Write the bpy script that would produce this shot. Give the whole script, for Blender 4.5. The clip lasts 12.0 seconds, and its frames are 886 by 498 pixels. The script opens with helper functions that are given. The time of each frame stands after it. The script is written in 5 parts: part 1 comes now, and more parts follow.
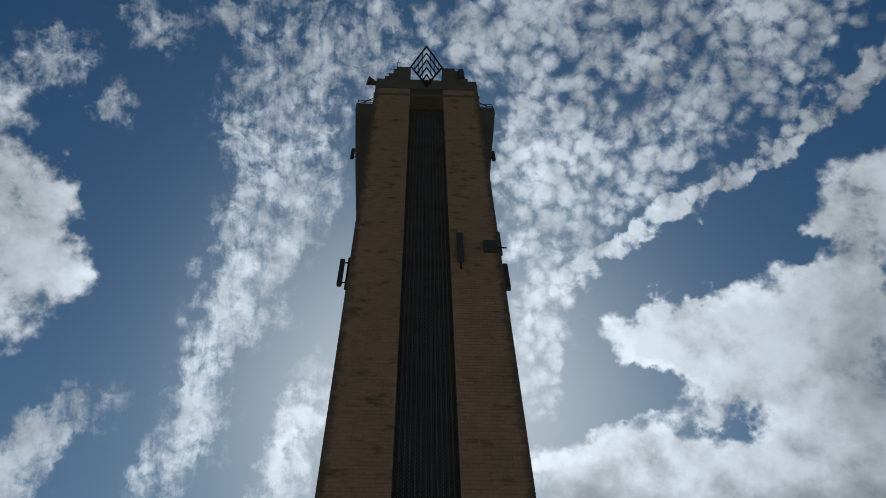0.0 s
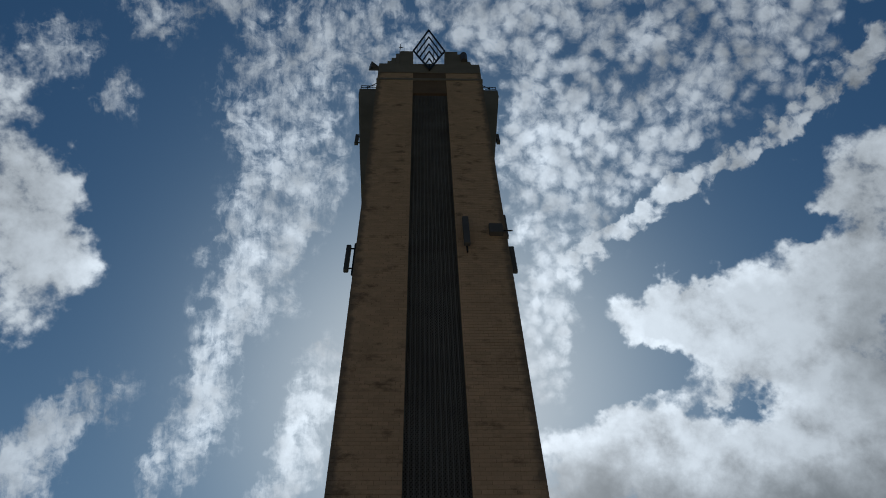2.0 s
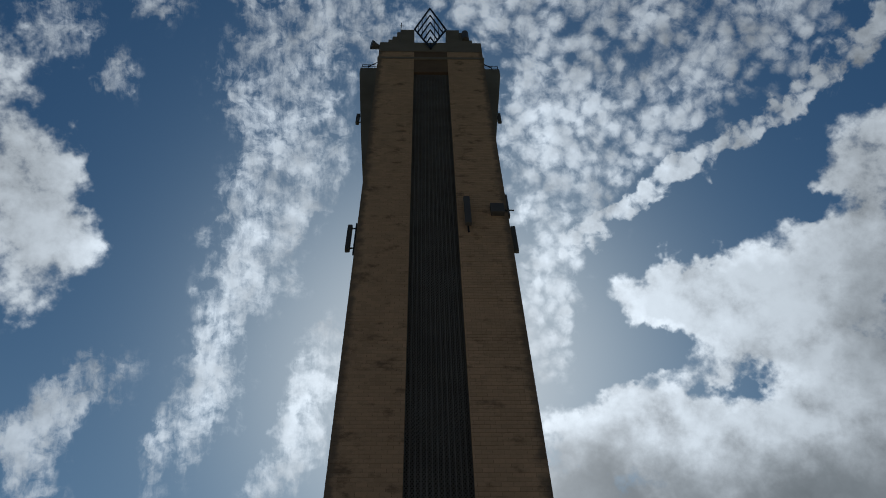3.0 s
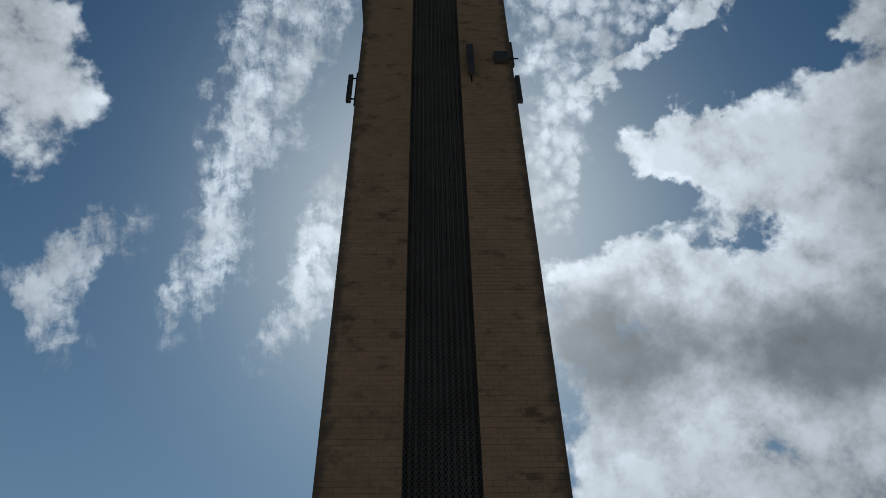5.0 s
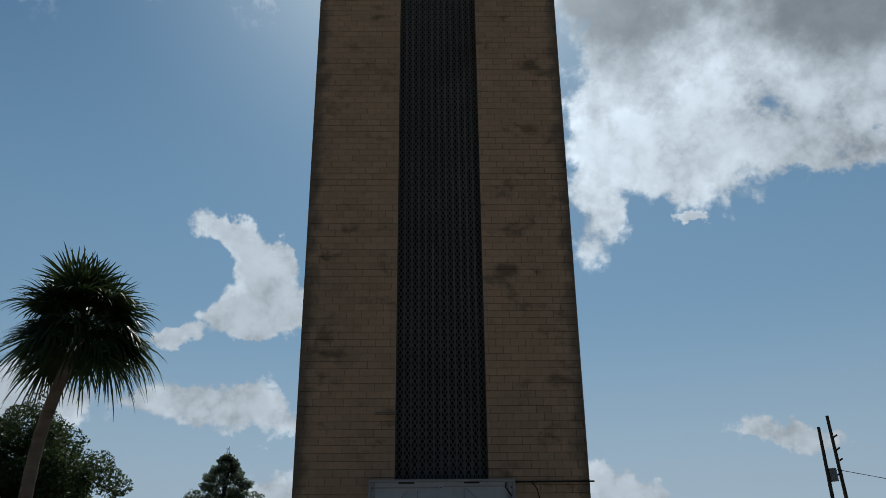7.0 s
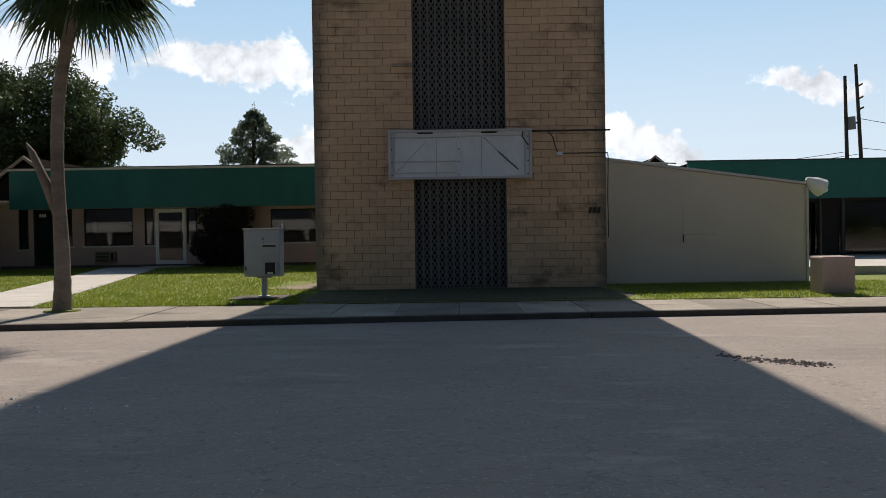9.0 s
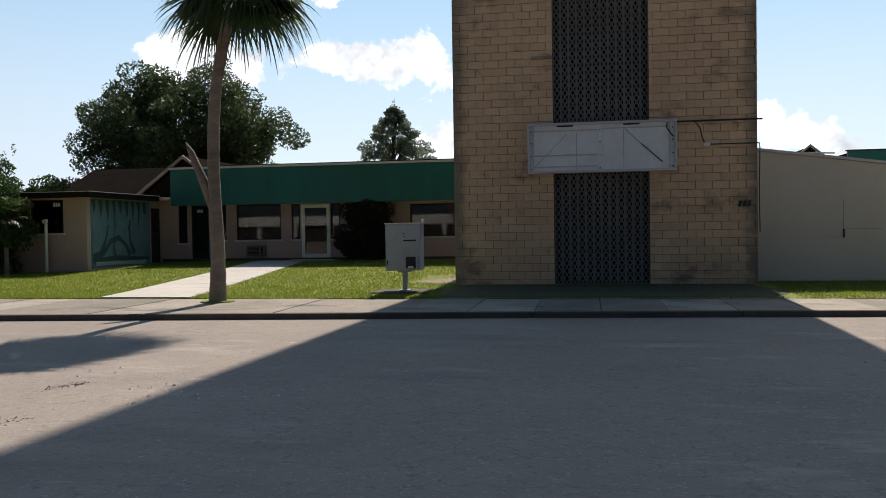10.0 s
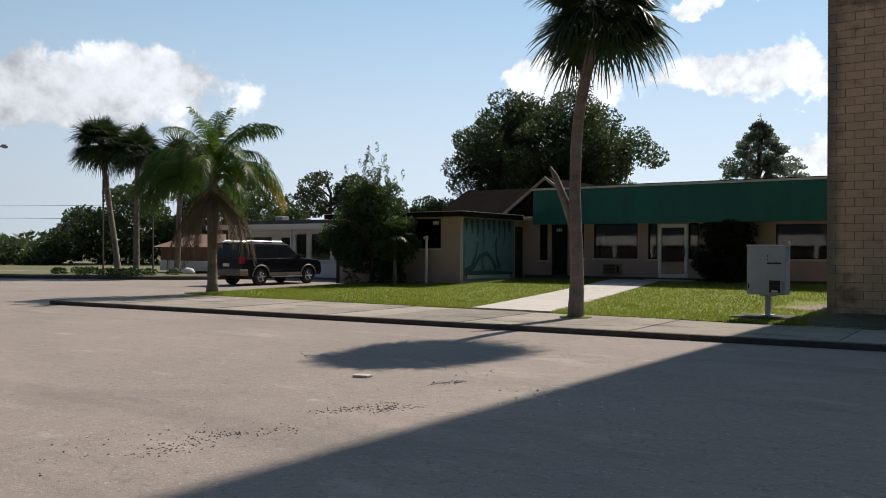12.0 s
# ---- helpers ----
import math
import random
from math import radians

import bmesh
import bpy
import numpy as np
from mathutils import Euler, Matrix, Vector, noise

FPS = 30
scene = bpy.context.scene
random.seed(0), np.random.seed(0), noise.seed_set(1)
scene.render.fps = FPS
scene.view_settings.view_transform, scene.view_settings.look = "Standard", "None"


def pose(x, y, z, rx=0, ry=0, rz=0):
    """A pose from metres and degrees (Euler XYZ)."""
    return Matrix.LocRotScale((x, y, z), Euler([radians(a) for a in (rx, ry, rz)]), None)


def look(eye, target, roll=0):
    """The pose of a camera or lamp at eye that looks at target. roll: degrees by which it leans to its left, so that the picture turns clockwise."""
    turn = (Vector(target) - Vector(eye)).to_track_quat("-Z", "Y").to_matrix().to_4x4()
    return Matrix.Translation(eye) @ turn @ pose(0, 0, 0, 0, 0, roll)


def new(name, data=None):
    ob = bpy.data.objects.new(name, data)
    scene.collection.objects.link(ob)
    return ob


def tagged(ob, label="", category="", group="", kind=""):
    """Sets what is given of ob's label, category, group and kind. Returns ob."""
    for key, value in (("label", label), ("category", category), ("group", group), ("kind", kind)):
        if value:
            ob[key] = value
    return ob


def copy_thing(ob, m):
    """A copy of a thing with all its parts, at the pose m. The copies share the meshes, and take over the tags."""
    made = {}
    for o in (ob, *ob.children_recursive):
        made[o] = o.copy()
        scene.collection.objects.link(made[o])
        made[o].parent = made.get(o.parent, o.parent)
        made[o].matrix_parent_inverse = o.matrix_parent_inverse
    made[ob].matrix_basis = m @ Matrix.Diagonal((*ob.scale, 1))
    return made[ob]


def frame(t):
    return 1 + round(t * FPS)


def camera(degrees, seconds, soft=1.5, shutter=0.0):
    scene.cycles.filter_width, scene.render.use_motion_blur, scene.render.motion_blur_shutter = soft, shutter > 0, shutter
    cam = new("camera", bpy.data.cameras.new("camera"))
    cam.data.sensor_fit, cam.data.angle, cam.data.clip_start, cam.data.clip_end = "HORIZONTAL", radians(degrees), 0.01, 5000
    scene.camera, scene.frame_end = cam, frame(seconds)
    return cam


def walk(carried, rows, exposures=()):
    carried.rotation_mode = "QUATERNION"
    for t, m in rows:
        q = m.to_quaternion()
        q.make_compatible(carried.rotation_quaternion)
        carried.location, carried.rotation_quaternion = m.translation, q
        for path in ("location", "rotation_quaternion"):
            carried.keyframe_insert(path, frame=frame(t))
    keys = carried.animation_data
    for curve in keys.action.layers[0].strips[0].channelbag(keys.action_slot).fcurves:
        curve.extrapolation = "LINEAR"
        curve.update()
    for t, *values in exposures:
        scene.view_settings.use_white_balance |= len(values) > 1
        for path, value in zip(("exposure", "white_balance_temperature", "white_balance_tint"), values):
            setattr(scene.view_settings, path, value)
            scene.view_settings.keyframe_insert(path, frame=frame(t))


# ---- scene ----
cam = camera(56.19, 12.0, soft=0.9)


def held(x, y, z, yaw, pitch, roll):
    """The pose of the camera: yaw to the left, pitch upwards, roll about the view axis, in degrees."""
    return pose(x, y, z, 90 + pitch, 0, yaw) @ pose(0, 0, 0, 0, 0, roll)


PATH = [
    (0.0, held(-0.690, -22.085, 1.558, -3.966, 58.487, -1.840)),
    (0.5, held(-0.682, -22.070, 1.553, -3.629, 58.203, -2.070)),
    (1.0, held(-0.675, -22.058, 1.548, -3.430, 58.009, -2.330)),
    (1.5, held(-0.673, -22.052, 1.545, -3.219, 57.811, -2.260)),
    (2.0, held(-0.674, -22.048, 1.543, -3.064, 57.459, -2.180)),
    (2.5, held(-0.668, -22.054, 1.546, -2.937, 57.031, -2.093)),
    (2.7, held(-0.660, -22.052, 1.543, -2.860, 56.620, -2.020)),
    (4.3, held(-0.455, -21.965, 1.551, -1.806, 51.626, -1.677)),
    (4.5, held(-0.436, -21.947, 1.546, -1.689, 50.091, -1.495)),
    (5.0, held(-0.441, -21.962, 1.550, -1.557, 45.952, -1.209)),
    (5.5, held(-0.424, -21.979, 1.553, -1.447, 40.863, -0.969)),
    (6.0, held(-0.447, -21.959, 1.558, -1.277, 35.060, -0.820)),
    (6.5, held(-0.390, -21.935, 1.562, -1.260, 28.780, -0.760)),
    (7.0, held(-0.397, -21.858, 1.570, -1.270, 22.390, -0.560)),
    (7.5, held(-0.395, -21.745, 1.575, -1.320, 15.500, -0.560)),
    (7.7, held(-0.390, -21.715, 1.572, -1.290, 12.650, -0.600)),
    (9.3, held(-0.230, -21.665, 1.508, 2.150, -1.760, -1.150)),
    (9.5, held(-0.235, -21.655, 1.508, 3.837, -1.638, -1.155)),
    (10.0, held(-0.320, -21.575, 1.528, 10.007, -1.358, -0.875)),
    (10.5, held(-0.365, -21.580, 1.540, 16.994, -0.992, -0.583)),
    (11.0, held(-0.300, -21.745, 1.550, 24.009, -0.606, -0.205)),
    (11.5, held(-0.205, -21.980, 1.551, 30.773, -0.200, -0.007)),
    (12.0, held(-0.183, -22.037, 1.547, 34.148, 0.053, 0.277)),
]
walk(cam, PATH, [(0.0, -1.15, 6150, 8), (2.5, -1.15, 6150, 8), (4.5, -1.15, 6150, 8), (5.5, -1.25, 6100, 7), (6.5, -1.02, 6020, 6), (7.2, -0.87, 6020, 6), (7.7, -0.65, 6200, 8), (9.3, 0.18, 6700, 13), (9.6, 0.25, 6700, 13), (11.0, 0.2, 6680, 13), (12.0, 0.1, 6600, 13)])

# ---- sun and sky ----
SUN_EL, SUN_AZ = 47.0, 2.3
sun = new("sun", bpy.data.lights.new("sun", "SUN"))
sun.data.energy, sun.data.angle, sun.data.color = 5.0, radians(0.53), (1.0, 0.92, 0.81)
sun_way = Vector((math.sin(radians(SUN_AZ)) * math.cos(radians(SUN_EL)), math.cos(radians(SUN_AZ)) * math.cos(radians(SUN_EL)), math.sin(radians(SUN_EL))))
sun.matrix_world = look(sun_way * 200, (0, 0, 0))

# clouds: azimuth from the tower's axis, elevation, half sizes in radians, turn
WISPS = [(-14.8, 71.9, 0.129, 0.071, -9), (-21.3, 64.5, 0.098, 0.072, -50), (-20.0, 57.0, 0.099, 0.058, 89), (-19.8, 50.3, 0.096, 0.048, 84), (-20.8, 42.9, 0.089, 0.041, 81), (-9.2, 47.3, 0.11, 0.033, 74), (-12.2, 41.9, 0.087, 0.023, 69), (-45.8, 65.6, 0.041, 0.03, 45), (-42.2, 60.6, 0.026, 0.028, 40), (-52.2, 60.3, 0.038, 0.035, 50), (-29.9, 42.5, 0.066, 0.027, 55), (-31.8, 39.3, 0.037, 0.04, 23), (-32.2, 37.4, 0.064, 0.032, -32), (-40.2, 69.2, 0.037, 0.021, 40)]
RIPPLES = [(27.7, 67.3, 0.111, 0.13, -24), (20.4, 60.0, 0.114, 0.075, 54), (43.8, 65.5, 0.13, 0.095, -39), (31.0, 62.0, 0.115, 0.06, 4), (58.0, 62.5, 0.115, 0.055, -33), (14.0, 51.0, 0.075, 0.04, 70), (18.2, 73.1, 0.092, 0.05, -15)]
STREAK = [(65.0, 55.8, 0.062, 0.024, -18), (58.6, 56.5, 0.058, 0.02, -14), (51.5, 57.0, 0.052, 0.021, -8), (44.5, 56.9, 0.048, 0.017, -3), (37.2, 57.1, 0.05, 0.02, 2), (30.4, 57.0, 0.05, 0.016, 5), (24.9, 56.4, 0.045, 0.016, 8), (19.0, 55.2, 0.05, 0.02, 14)]
HEAPS = [(-43.4, 52.1, 0.059, 0.127, 39), (48.4, 50.1, 0.065, 0.085, -39), (26.3, 50.1, 0.076, 0.029, -19), (32.6, 47.2, 0.09, 0.057, -24), (39.5, 43.7, 0.094, 0.121, -28), (22.1, 42.9, 0.108, 0.056, 0), (33.7, 37.8, 0.121, 0.076, -21), (24.0, 37.7, 0.204, 0.097, -15), (30.0, 31.0, 0.129, 0.086, -17), (16.4, 29.9, 0.094, 0.085, -39), (12.5, 23.9, 0.033, 0.06, -5), (21.1, 27.8, 0.142, 0.052, -21), (29.9, 26.0, 0.06, 0.029, -14)]
LOW_HEAPS = [(-11.8, 20.9, 0.032, 0.02, 0), (-14.2, 22.6, 0.058, 0.02, -18), (-11.2, 18.6, 0.056, 0.036, 4), (-13.3, 17.4, 0.044, 0.025, 4), (-17.5, 15.6, 0.036, 0.015, 5), (-14.0, 11.2, 0.121, 0.027, -1), (-25.5, 11.4, 0.044, 0.027, 5), (13.2, 5.6, 0.057, 0.025, -12), (23.5, 9.0, 0.046, 0.016, -13), (20.2, 23.6, 0.021, 0.008, -8), (-61.7, 9.9, 0.074, 0.044, 5), (-54.9, 9.9, 0.118, 0.043, 4), (-25.5, 11.9, 0.059, 0.026, -2), (-8.2, 5.4, 0.081, 0.026, -2)]
THICK = [(23.7, 37.0, 0.185, 0.045, -15), (32.0, 34.0, 0.09, 0.05, -19), (15.4, 39.6, 0.066, 0.047, -30), (15.5, 34.0, 0.06, 0.05, -20), (41.4, 42.9, 0.043, 0.09, -30)]

GAPS = [(29.0, 42.0, 0.05, 0.016, -24), (21.0, 46.2, 0.05, 0.012, -10), (23.5, 47.2, 0.05, 0.018, -15), (31.5, 42.4, 0.045, 0.02, -24), (43.5, 50.6, 0.03, 0.02, -30)]

world = bpy.data.worlds.new("sky")
scene.world = world
world.use_nodes = True
wt = world.node_tree
wt.nodes.clear()


def wn(kind, **sets):
    n = wt.nodes.new(kind)
    for k, val in sets.items():
        n.inputs[int(k[1:])].default_value = val
    return n


def wmath(op, a, b=None, c=None, clamp=False):
    n = wt.nodes.new("ShaderNodeMath")
    n.operation, n.use_clamp = op, clamp
    for i, q in enumerate((a, b, c)):
        if q is None:
            continue
        if isinstance(q, (int, float)):
            n.inputs[i].default_value = q
        else:
            wt.links.new(q, n.inputs[i])
    return n.outputs[0]


def wrange(a, lo, hi, to_lo=0.0, to_hi=1.0):
    n = wt.nodes.new("ShaderNodeMapRange")
    n.interpolation_type = "SMOOTHSTEP"
    wt.links.new(a, n.inputs[0])
    for i, q in enumerate((lo, hi, to_lo, to_hi)):
        n.inputs[i + 1].default_value = q
    return n.outputs[0]


def wnoise(vec, scale, detail, rough=0.55, out=0):
    n = wt.nodes.new("ShaderNodeTexNoise")
    n.inputs["Scale"].default_value, n.inputs["Detail"].default_value, n.inputs["Roughness"].default_value = scale, detail, rough
    wt.links.new(vec, n.inputs["Vector"])
    return n.outputs[out]


def wvec(op, a, b):
    n = wt.nodes.new("ShaderNodeVectorMath")
    n.operation = op
    wt.links.new(a, n.inputs[0])
    if isinstance(b, (tuple, Vector)):
        n.inputs[1].default_value = tuple(b)
    elif b is not None:
        wt.links.new(b, n.inputs[1])
    return n


def wmix(fac, a, b):
    n = wt.nodes.new("ShaderNodeMix")
    n.data_type = "RGBA"
    wt.links.new(fac, n.inputs[0])
    for i, q in ((6, a), (7, b)):
        if isinstance(q, tuple):
            n.inputs[i].default_value = (*q, 1)
        else:
            wt.links.new(q, n.inputs[i])
    return n.outputs[2]


way = wt.nodes.new("ShaderNodeTexCoord").outputs["Generated"]
# ragged cloud edges: the direction is shaken at two scales
shake = wvec("SUBTRACT", wnoise(way, 9.0, 5.0, 0.62, 1), (0.5, 0.5, 0.5)).outputs[0]
shake = wvec("MULTIPLY", shake, (0.13, 0.13, 0.13)).outputs[0]
bent = wvec("ADD", way, shake).outputs[0]
# a finer, weaker shake for narrow streaks and soft shades
shiver = wvec("MULTIPLY", wvec("SUBTRACT", wnoise(way, 24.0, 4.0, 0.6, 1), (0.5, 0.5, 0.5)).outputs[0], (0.055, 0.055, 0.055)).outputs[0]
bent_fine = wvec("ADD", way, shiver).outputs[0]


def puffs(rows, along=bent, core=0.35, rim=1.55):
    total = None
    for az, el, a, b, turn in rows:
        az, el, turn = radians(az), radians(el), radians(turn)
        e = Vector((math.cos(az), -math.sin(az), 0))
        c = Vector((math.sin(az) * math.cos(el), math.cos(az) * math.cos(el), math.sin(el)))
        up = Vector((-math.sin(az) * math.sin(el), -math.cos(az) * math.sin(el), math.cos(el)))
        u = e * math.cos(turn) + up * math.sin(turn)
        w = up * math.cos(turn) - e * math.sin(turn)
        m = wt.nodes.new("ShaderNodeMapping")
        m.vector_type = "TEXTURE"
        m.inputs["Rotation"].default_value = Matrix((u, w, -c)).transposed().to_euler()
        m.inputs["Scale"].default_value = (a, b, 1)
        wt.links.new(along, m.inputs["Vector"])
        flat = wvec("MULTIPLY", m.outputs[0], (1, 1, 0)).outputs[0]
        r = wvec("LENGTH", flat, None).outputs["Value"]
        k = wrange(r, core, rim, 1.0, 0.0)
        total = k if total is None else wmath("ADD", total, k)
    return total


sky = wt.nodes.new("ShaderNodeTexSky")
sky.sky_type, sky.sun_disc = "NISHITA", False
sky.sun_elevation, sky.sun_rotation = radians(SUN_EL), radians(SUN_AZ)
sky.air_density, sky.dust_density, sky.ozone_density = 1.0, 0.6, 1.6

fine = wnoise(way, 26.0, 6.0, 0.6)
crumb = wnoise(bent, 50.0, 4.0, 0.6)
soft_grain = wnoise(way, 11.0, 5.0, 0.6)
streaky = wt.nodes.new("ShaderNodeMapping")
streaky.inputs["Scale"].default_value = (3.0, 0.9, 0.8)
wt.links.new(way, streaky.inputs["Vector"])
wisp_grain = wnoise(streaky.outputs[0], 16.0, 7.0, 0.66)
cells = wt.nodes.new("ShaderNodeTexVoronoi")
cells.feature = "SMOOTH_F1"
cells.inputs["Scale"].default_value, cells.inputs["Smoothness"].default_value = 60.0, 0.35
wt.links.new(wvec("ADD", way, wvec("MULTIPLY", shiver, (0.5, 0.5, 0.5)).outputs[0]).outputs[0], cells.inputs["Vector"])
cell = cells.outputs["Distance"]

wisp_field = puffs(WISPS)
wisps = wmath("ADD", wmath("MULTIPLY", wisp_field, 0.8), wmath("MULTIPLY_ADD", wisp_grain, 2.6, -1.45))
wisps = wmath("ADD", wisps, wmath("MULTIPLY_ADD", crumb, 2.4, -1.25))
wisps = wmath("ADD", wisps, wmath("MULTIPLY_ADD", cell, -0.8, 0.25))
wisps = wmath("MULTIPLY", wrange(wisps, -0.2, 1.35), wmath("MULTIPLY", wrange(wisp_field, 0.02, 0.7), 0.8))
rip_field = wmath("MINIMUM", puffs(RIPPLES), 1.0)
rip = wmath("ADD", wmath("MULTIPLY", rip_field, 1.05), wmath("MULTIPLY_ADD", cell, -1.8, 0.85))
rip = wmath("ADD", rip, wmath("MULTIPLY_ADD", crumb, 2.2, -1.1))
rip = wmath("ADD", rip, wmath("MULTIPLY_ADD", soft_grain, 1.6, -0.8))
rip = wmath("MULTIPLY", wrange(rip, 0.1, 1.7), wmath("MULTIPLY", wrange(rip_field, 0.05, 0.6), 0.8))
band_field = wmath("MINIMUM", puffs(STREAK, bent_fine), 1.2)
band = wmath("ADD", band_field, wmath("MULTIPLY_ADD", cell, -1.5, 0.5))
band = wmath("ADD", band, wmath("MULTIPLY_ADD", crumb, 1.8, -0.9))
rip = wmath("MAXIMUM", rip, wmath("MULTIPLY", wrange(band, 0.2, 1.1), wmath("MULTIPLY", wrange(band_field, 0.05, 0.45), 0.9)))
heap_field = wmath("ADD", puffs(HEAPS), wmath("MULTIPLY", puffs(LOW_HEAPS), 1.3))
heap_field = wmath("SUBTRACT", heap_field, wmath("MULTIPLY", puffs(GAPS, bent_fine), 0.85))
heap_d = wmath("ADD", wmath("MINIMUM", heap_field, 1.3), wmath("MULTIPLY_ADD", fine, 1.5, -0.8))
heap_d = wmath("ADD", heap_d, wmath("MULTIPLY_ADD", soft_grain, 2.4, -1.3))
heaps = wmath("MULTIPLY", wrange(heap_d, 0.2, 0.75), wrange(heap_field, 0.02, 0.2))
axes = wt.nodes.new("ShaderNodeSeparateXYZ")
wt.links.new(way, axes.inputs[0])
toward = wvec("DOT_PRODUCT", way, sun_way).outputs["Value"]
glow = wrange(toward, 0.86, 1.0)
near_glow = wmath("POWER", wmath("MAXIMUM", toward, 0.0), 34.0)
bright = wmath("MULTIPLY_ADD", glow, 8.0, 9.9)
bright = wmath("MULTIPLY", bright, wmath("MULTIPLY_ADD", wmath("ADD", fine, soft_grain), 1.5, -0.5))
lit = wt.nodes.new("ShaderNodeCombineColor")
for i, k in enumerate((0.93, 1.0, 1.07)):
    wt.links.new(wmath("MULTIPLY", bright, k), lit.inputs[i])
thick = wmath("MULTIPLY", puffs(THICK, bent_fine, 0.0, 2.1), wmath("MULTIPLY_ADD", soft_grain, 2.0, -0.2))
thick = wmath("MAXIMUM", wmath("MULTIPLY", wrange(thick, 0.0, 1.5), 0.9), wmath("MULTIPLY", wrange(heap_d, 0.9, 2.0), 0.4))
gloom = wt.nodes.new("ShaderNodeCombineColor")
for i, k in enumerate((0.93, 1.04, 1.12)):
    wt.links.new(wmath("MULTIPLY", wmath("MULTIPLY_ADD", soft_grain, 5.0, 0.5), k), gloom.inputs[i])
heap_col = wmix(thick, lit.outputs[0], gloom.outputs[0])
# thin haze: whiter towards the horizon and round the sun
pale = wmath("MULTIPLY", wrange(axes.outputs[2], 0.84, 0.15), 0.8)
haze = wmath("ADD", wmath("MULTIPLY", wrange(axes.outputs[2], 0.34, -0.02), 0.9), wmath("MULTIPLY", near_glow, 0.8))
clear = wvec("MULTIPLY", sky.outputs[0], (0.40, 0.70, 0.86)).outputs[0]
base = wmix(haze, wmix(pale, clear, (4.5, 6.8, 9.0)), (8.2, 9.35, 10.3))
col = wmix(wisps, base, lit.outputs[0])
col = wmix(rip, col, lit.outputs[0])
col = wmix(heaps, col, heap_col)
# the glare of the hidden sun through thin cloud
col = wmix(wmath("MULTIPLY", wmath("POWER", wmath("MAXIMUM", toward, 0.0), 60.0), 0.6), col, (15.0, 15.3, 15.6))
back = wt.nodes.new("ShaderNodeBackground")
back.inputs["Strength"].default_value = 0.066
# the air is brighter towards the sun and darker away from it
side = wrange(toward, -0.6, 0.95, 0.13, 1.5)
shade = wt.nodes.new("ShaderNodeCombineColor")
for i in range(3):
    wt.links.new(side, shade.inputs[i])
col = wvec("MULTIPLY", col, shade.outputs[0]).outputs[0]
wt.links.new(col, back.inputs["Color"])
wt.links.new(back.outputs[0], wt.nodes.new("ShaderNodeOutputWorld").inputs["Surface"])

# ---- materials ----
def shader(name, base, other=None, rough=0.8, metal=0.0, coarse=0.6, grain=14.0, mix=0.5, bump=0.2, bump_scale=60.0, vary=0.0, island=0.0, spec=0.4, stretch=(1, 1, 1)):
    """A surface with two scales of colour change, fine relief, and a change from piece to piece."""
    m = bpy.data.materials.new(name)
    m.use_nodes = True
    t = m.node_tree
    b = t.nodes["Principled BSDF"]
    b.inputs["Roughness"].default_value, b.inputs["Metallic"].default_value = rough, metal
    b.inputs["Specular IOR Level"].default_value = spec
    other = other or tuple(q * 0.7 for q in base)
    geo = t.nodes.new("ShaderNodeNewGeometry")
    mp = t.nodes.new("ShaderNodeMapping")
    mp.inputs["Scale"].default_value = stretch
    t.links.new(geo.outputs["Position"], mp.inputs["Vector"])

    def noise_of(scale, detail=5.0):
        n = t.nodes.new("ShaderNodeTexNoise")
        n.inputs["Scale"].default_value, n.inputs["Detail"].default_value, n.inputs["Roughness"].default_value = scale, detail, 0.6
        t.links.new(mp.outputs[0], n.inputs["Vector"])
        return n.outputs[0]

    def mth(op, a, c, d=None):
        n = t.nodes.new("ShaderNodeMath")
        n.operation = op
        for i, q in enumerate((a, c, d)):
            if q is None:
                continue
            if isinstance(q, (int, float)):
                n.inputs[i].default_value = q
            else:
                t.links.new(q, n.inputs[i])
        return n.outputs[0]

    big, small = noise_of(coarse), noise_of(grain)
    f = mth("ADD", mth("MULTIPLY", big, 0.65), mth("MULTIPLY", small, 0.35))
    r = t.nodes.new("ShaderNodeMapRange")
    t.links.new(f, r.inputs[0])
    r.inputs[1].default_value, r.inputs[2].default_value, r.inputs[4].default_value = 0.36, 0.66, min(1.0, mix * 2)
    mixer = t.nodes.new("ShaderNodeMix")
    mixer.data_type = "RGBA"
    t.links.new(r.outputs[0], mixer.inputs[0])
    mixer.inputs[6].default_value, mixer.inputs[7].default_value = (*base, 1), (*other, 1)
    out = mixer.outputs[2]
    if vary or island:
        src = t.nodes.new("ShaderNodeObjectInfo").outputs["Random"] if vary else geo.outputs["Random Per Island"]
        k = mth("MULTIPLY_ADD", src, vary or island, 1 - (vary or island) * 0.6)
        hsv = t.nodes.new("ShaderNodeHueSaturation")
        t.links.new(out, hsv.inputs["Color"])
        t.links.new(k, hsv.inputs["Value"])
        out = hsv.outputs[0]
    t.links.new(out, b.inputs["Base Color"])
    if bump:
        bp = t.nodes.new("ShaderNodeBump")
        bp.inputs["Strength"].default_value, bp.inputs["Distance"].default_value = bump, 0.02
        t.links.new(noise_of(bump_scale, 3.0), bp.inputs["Height"])
        t.links.new(bp.outputs[0], b.inputs["Normal"])
    return m


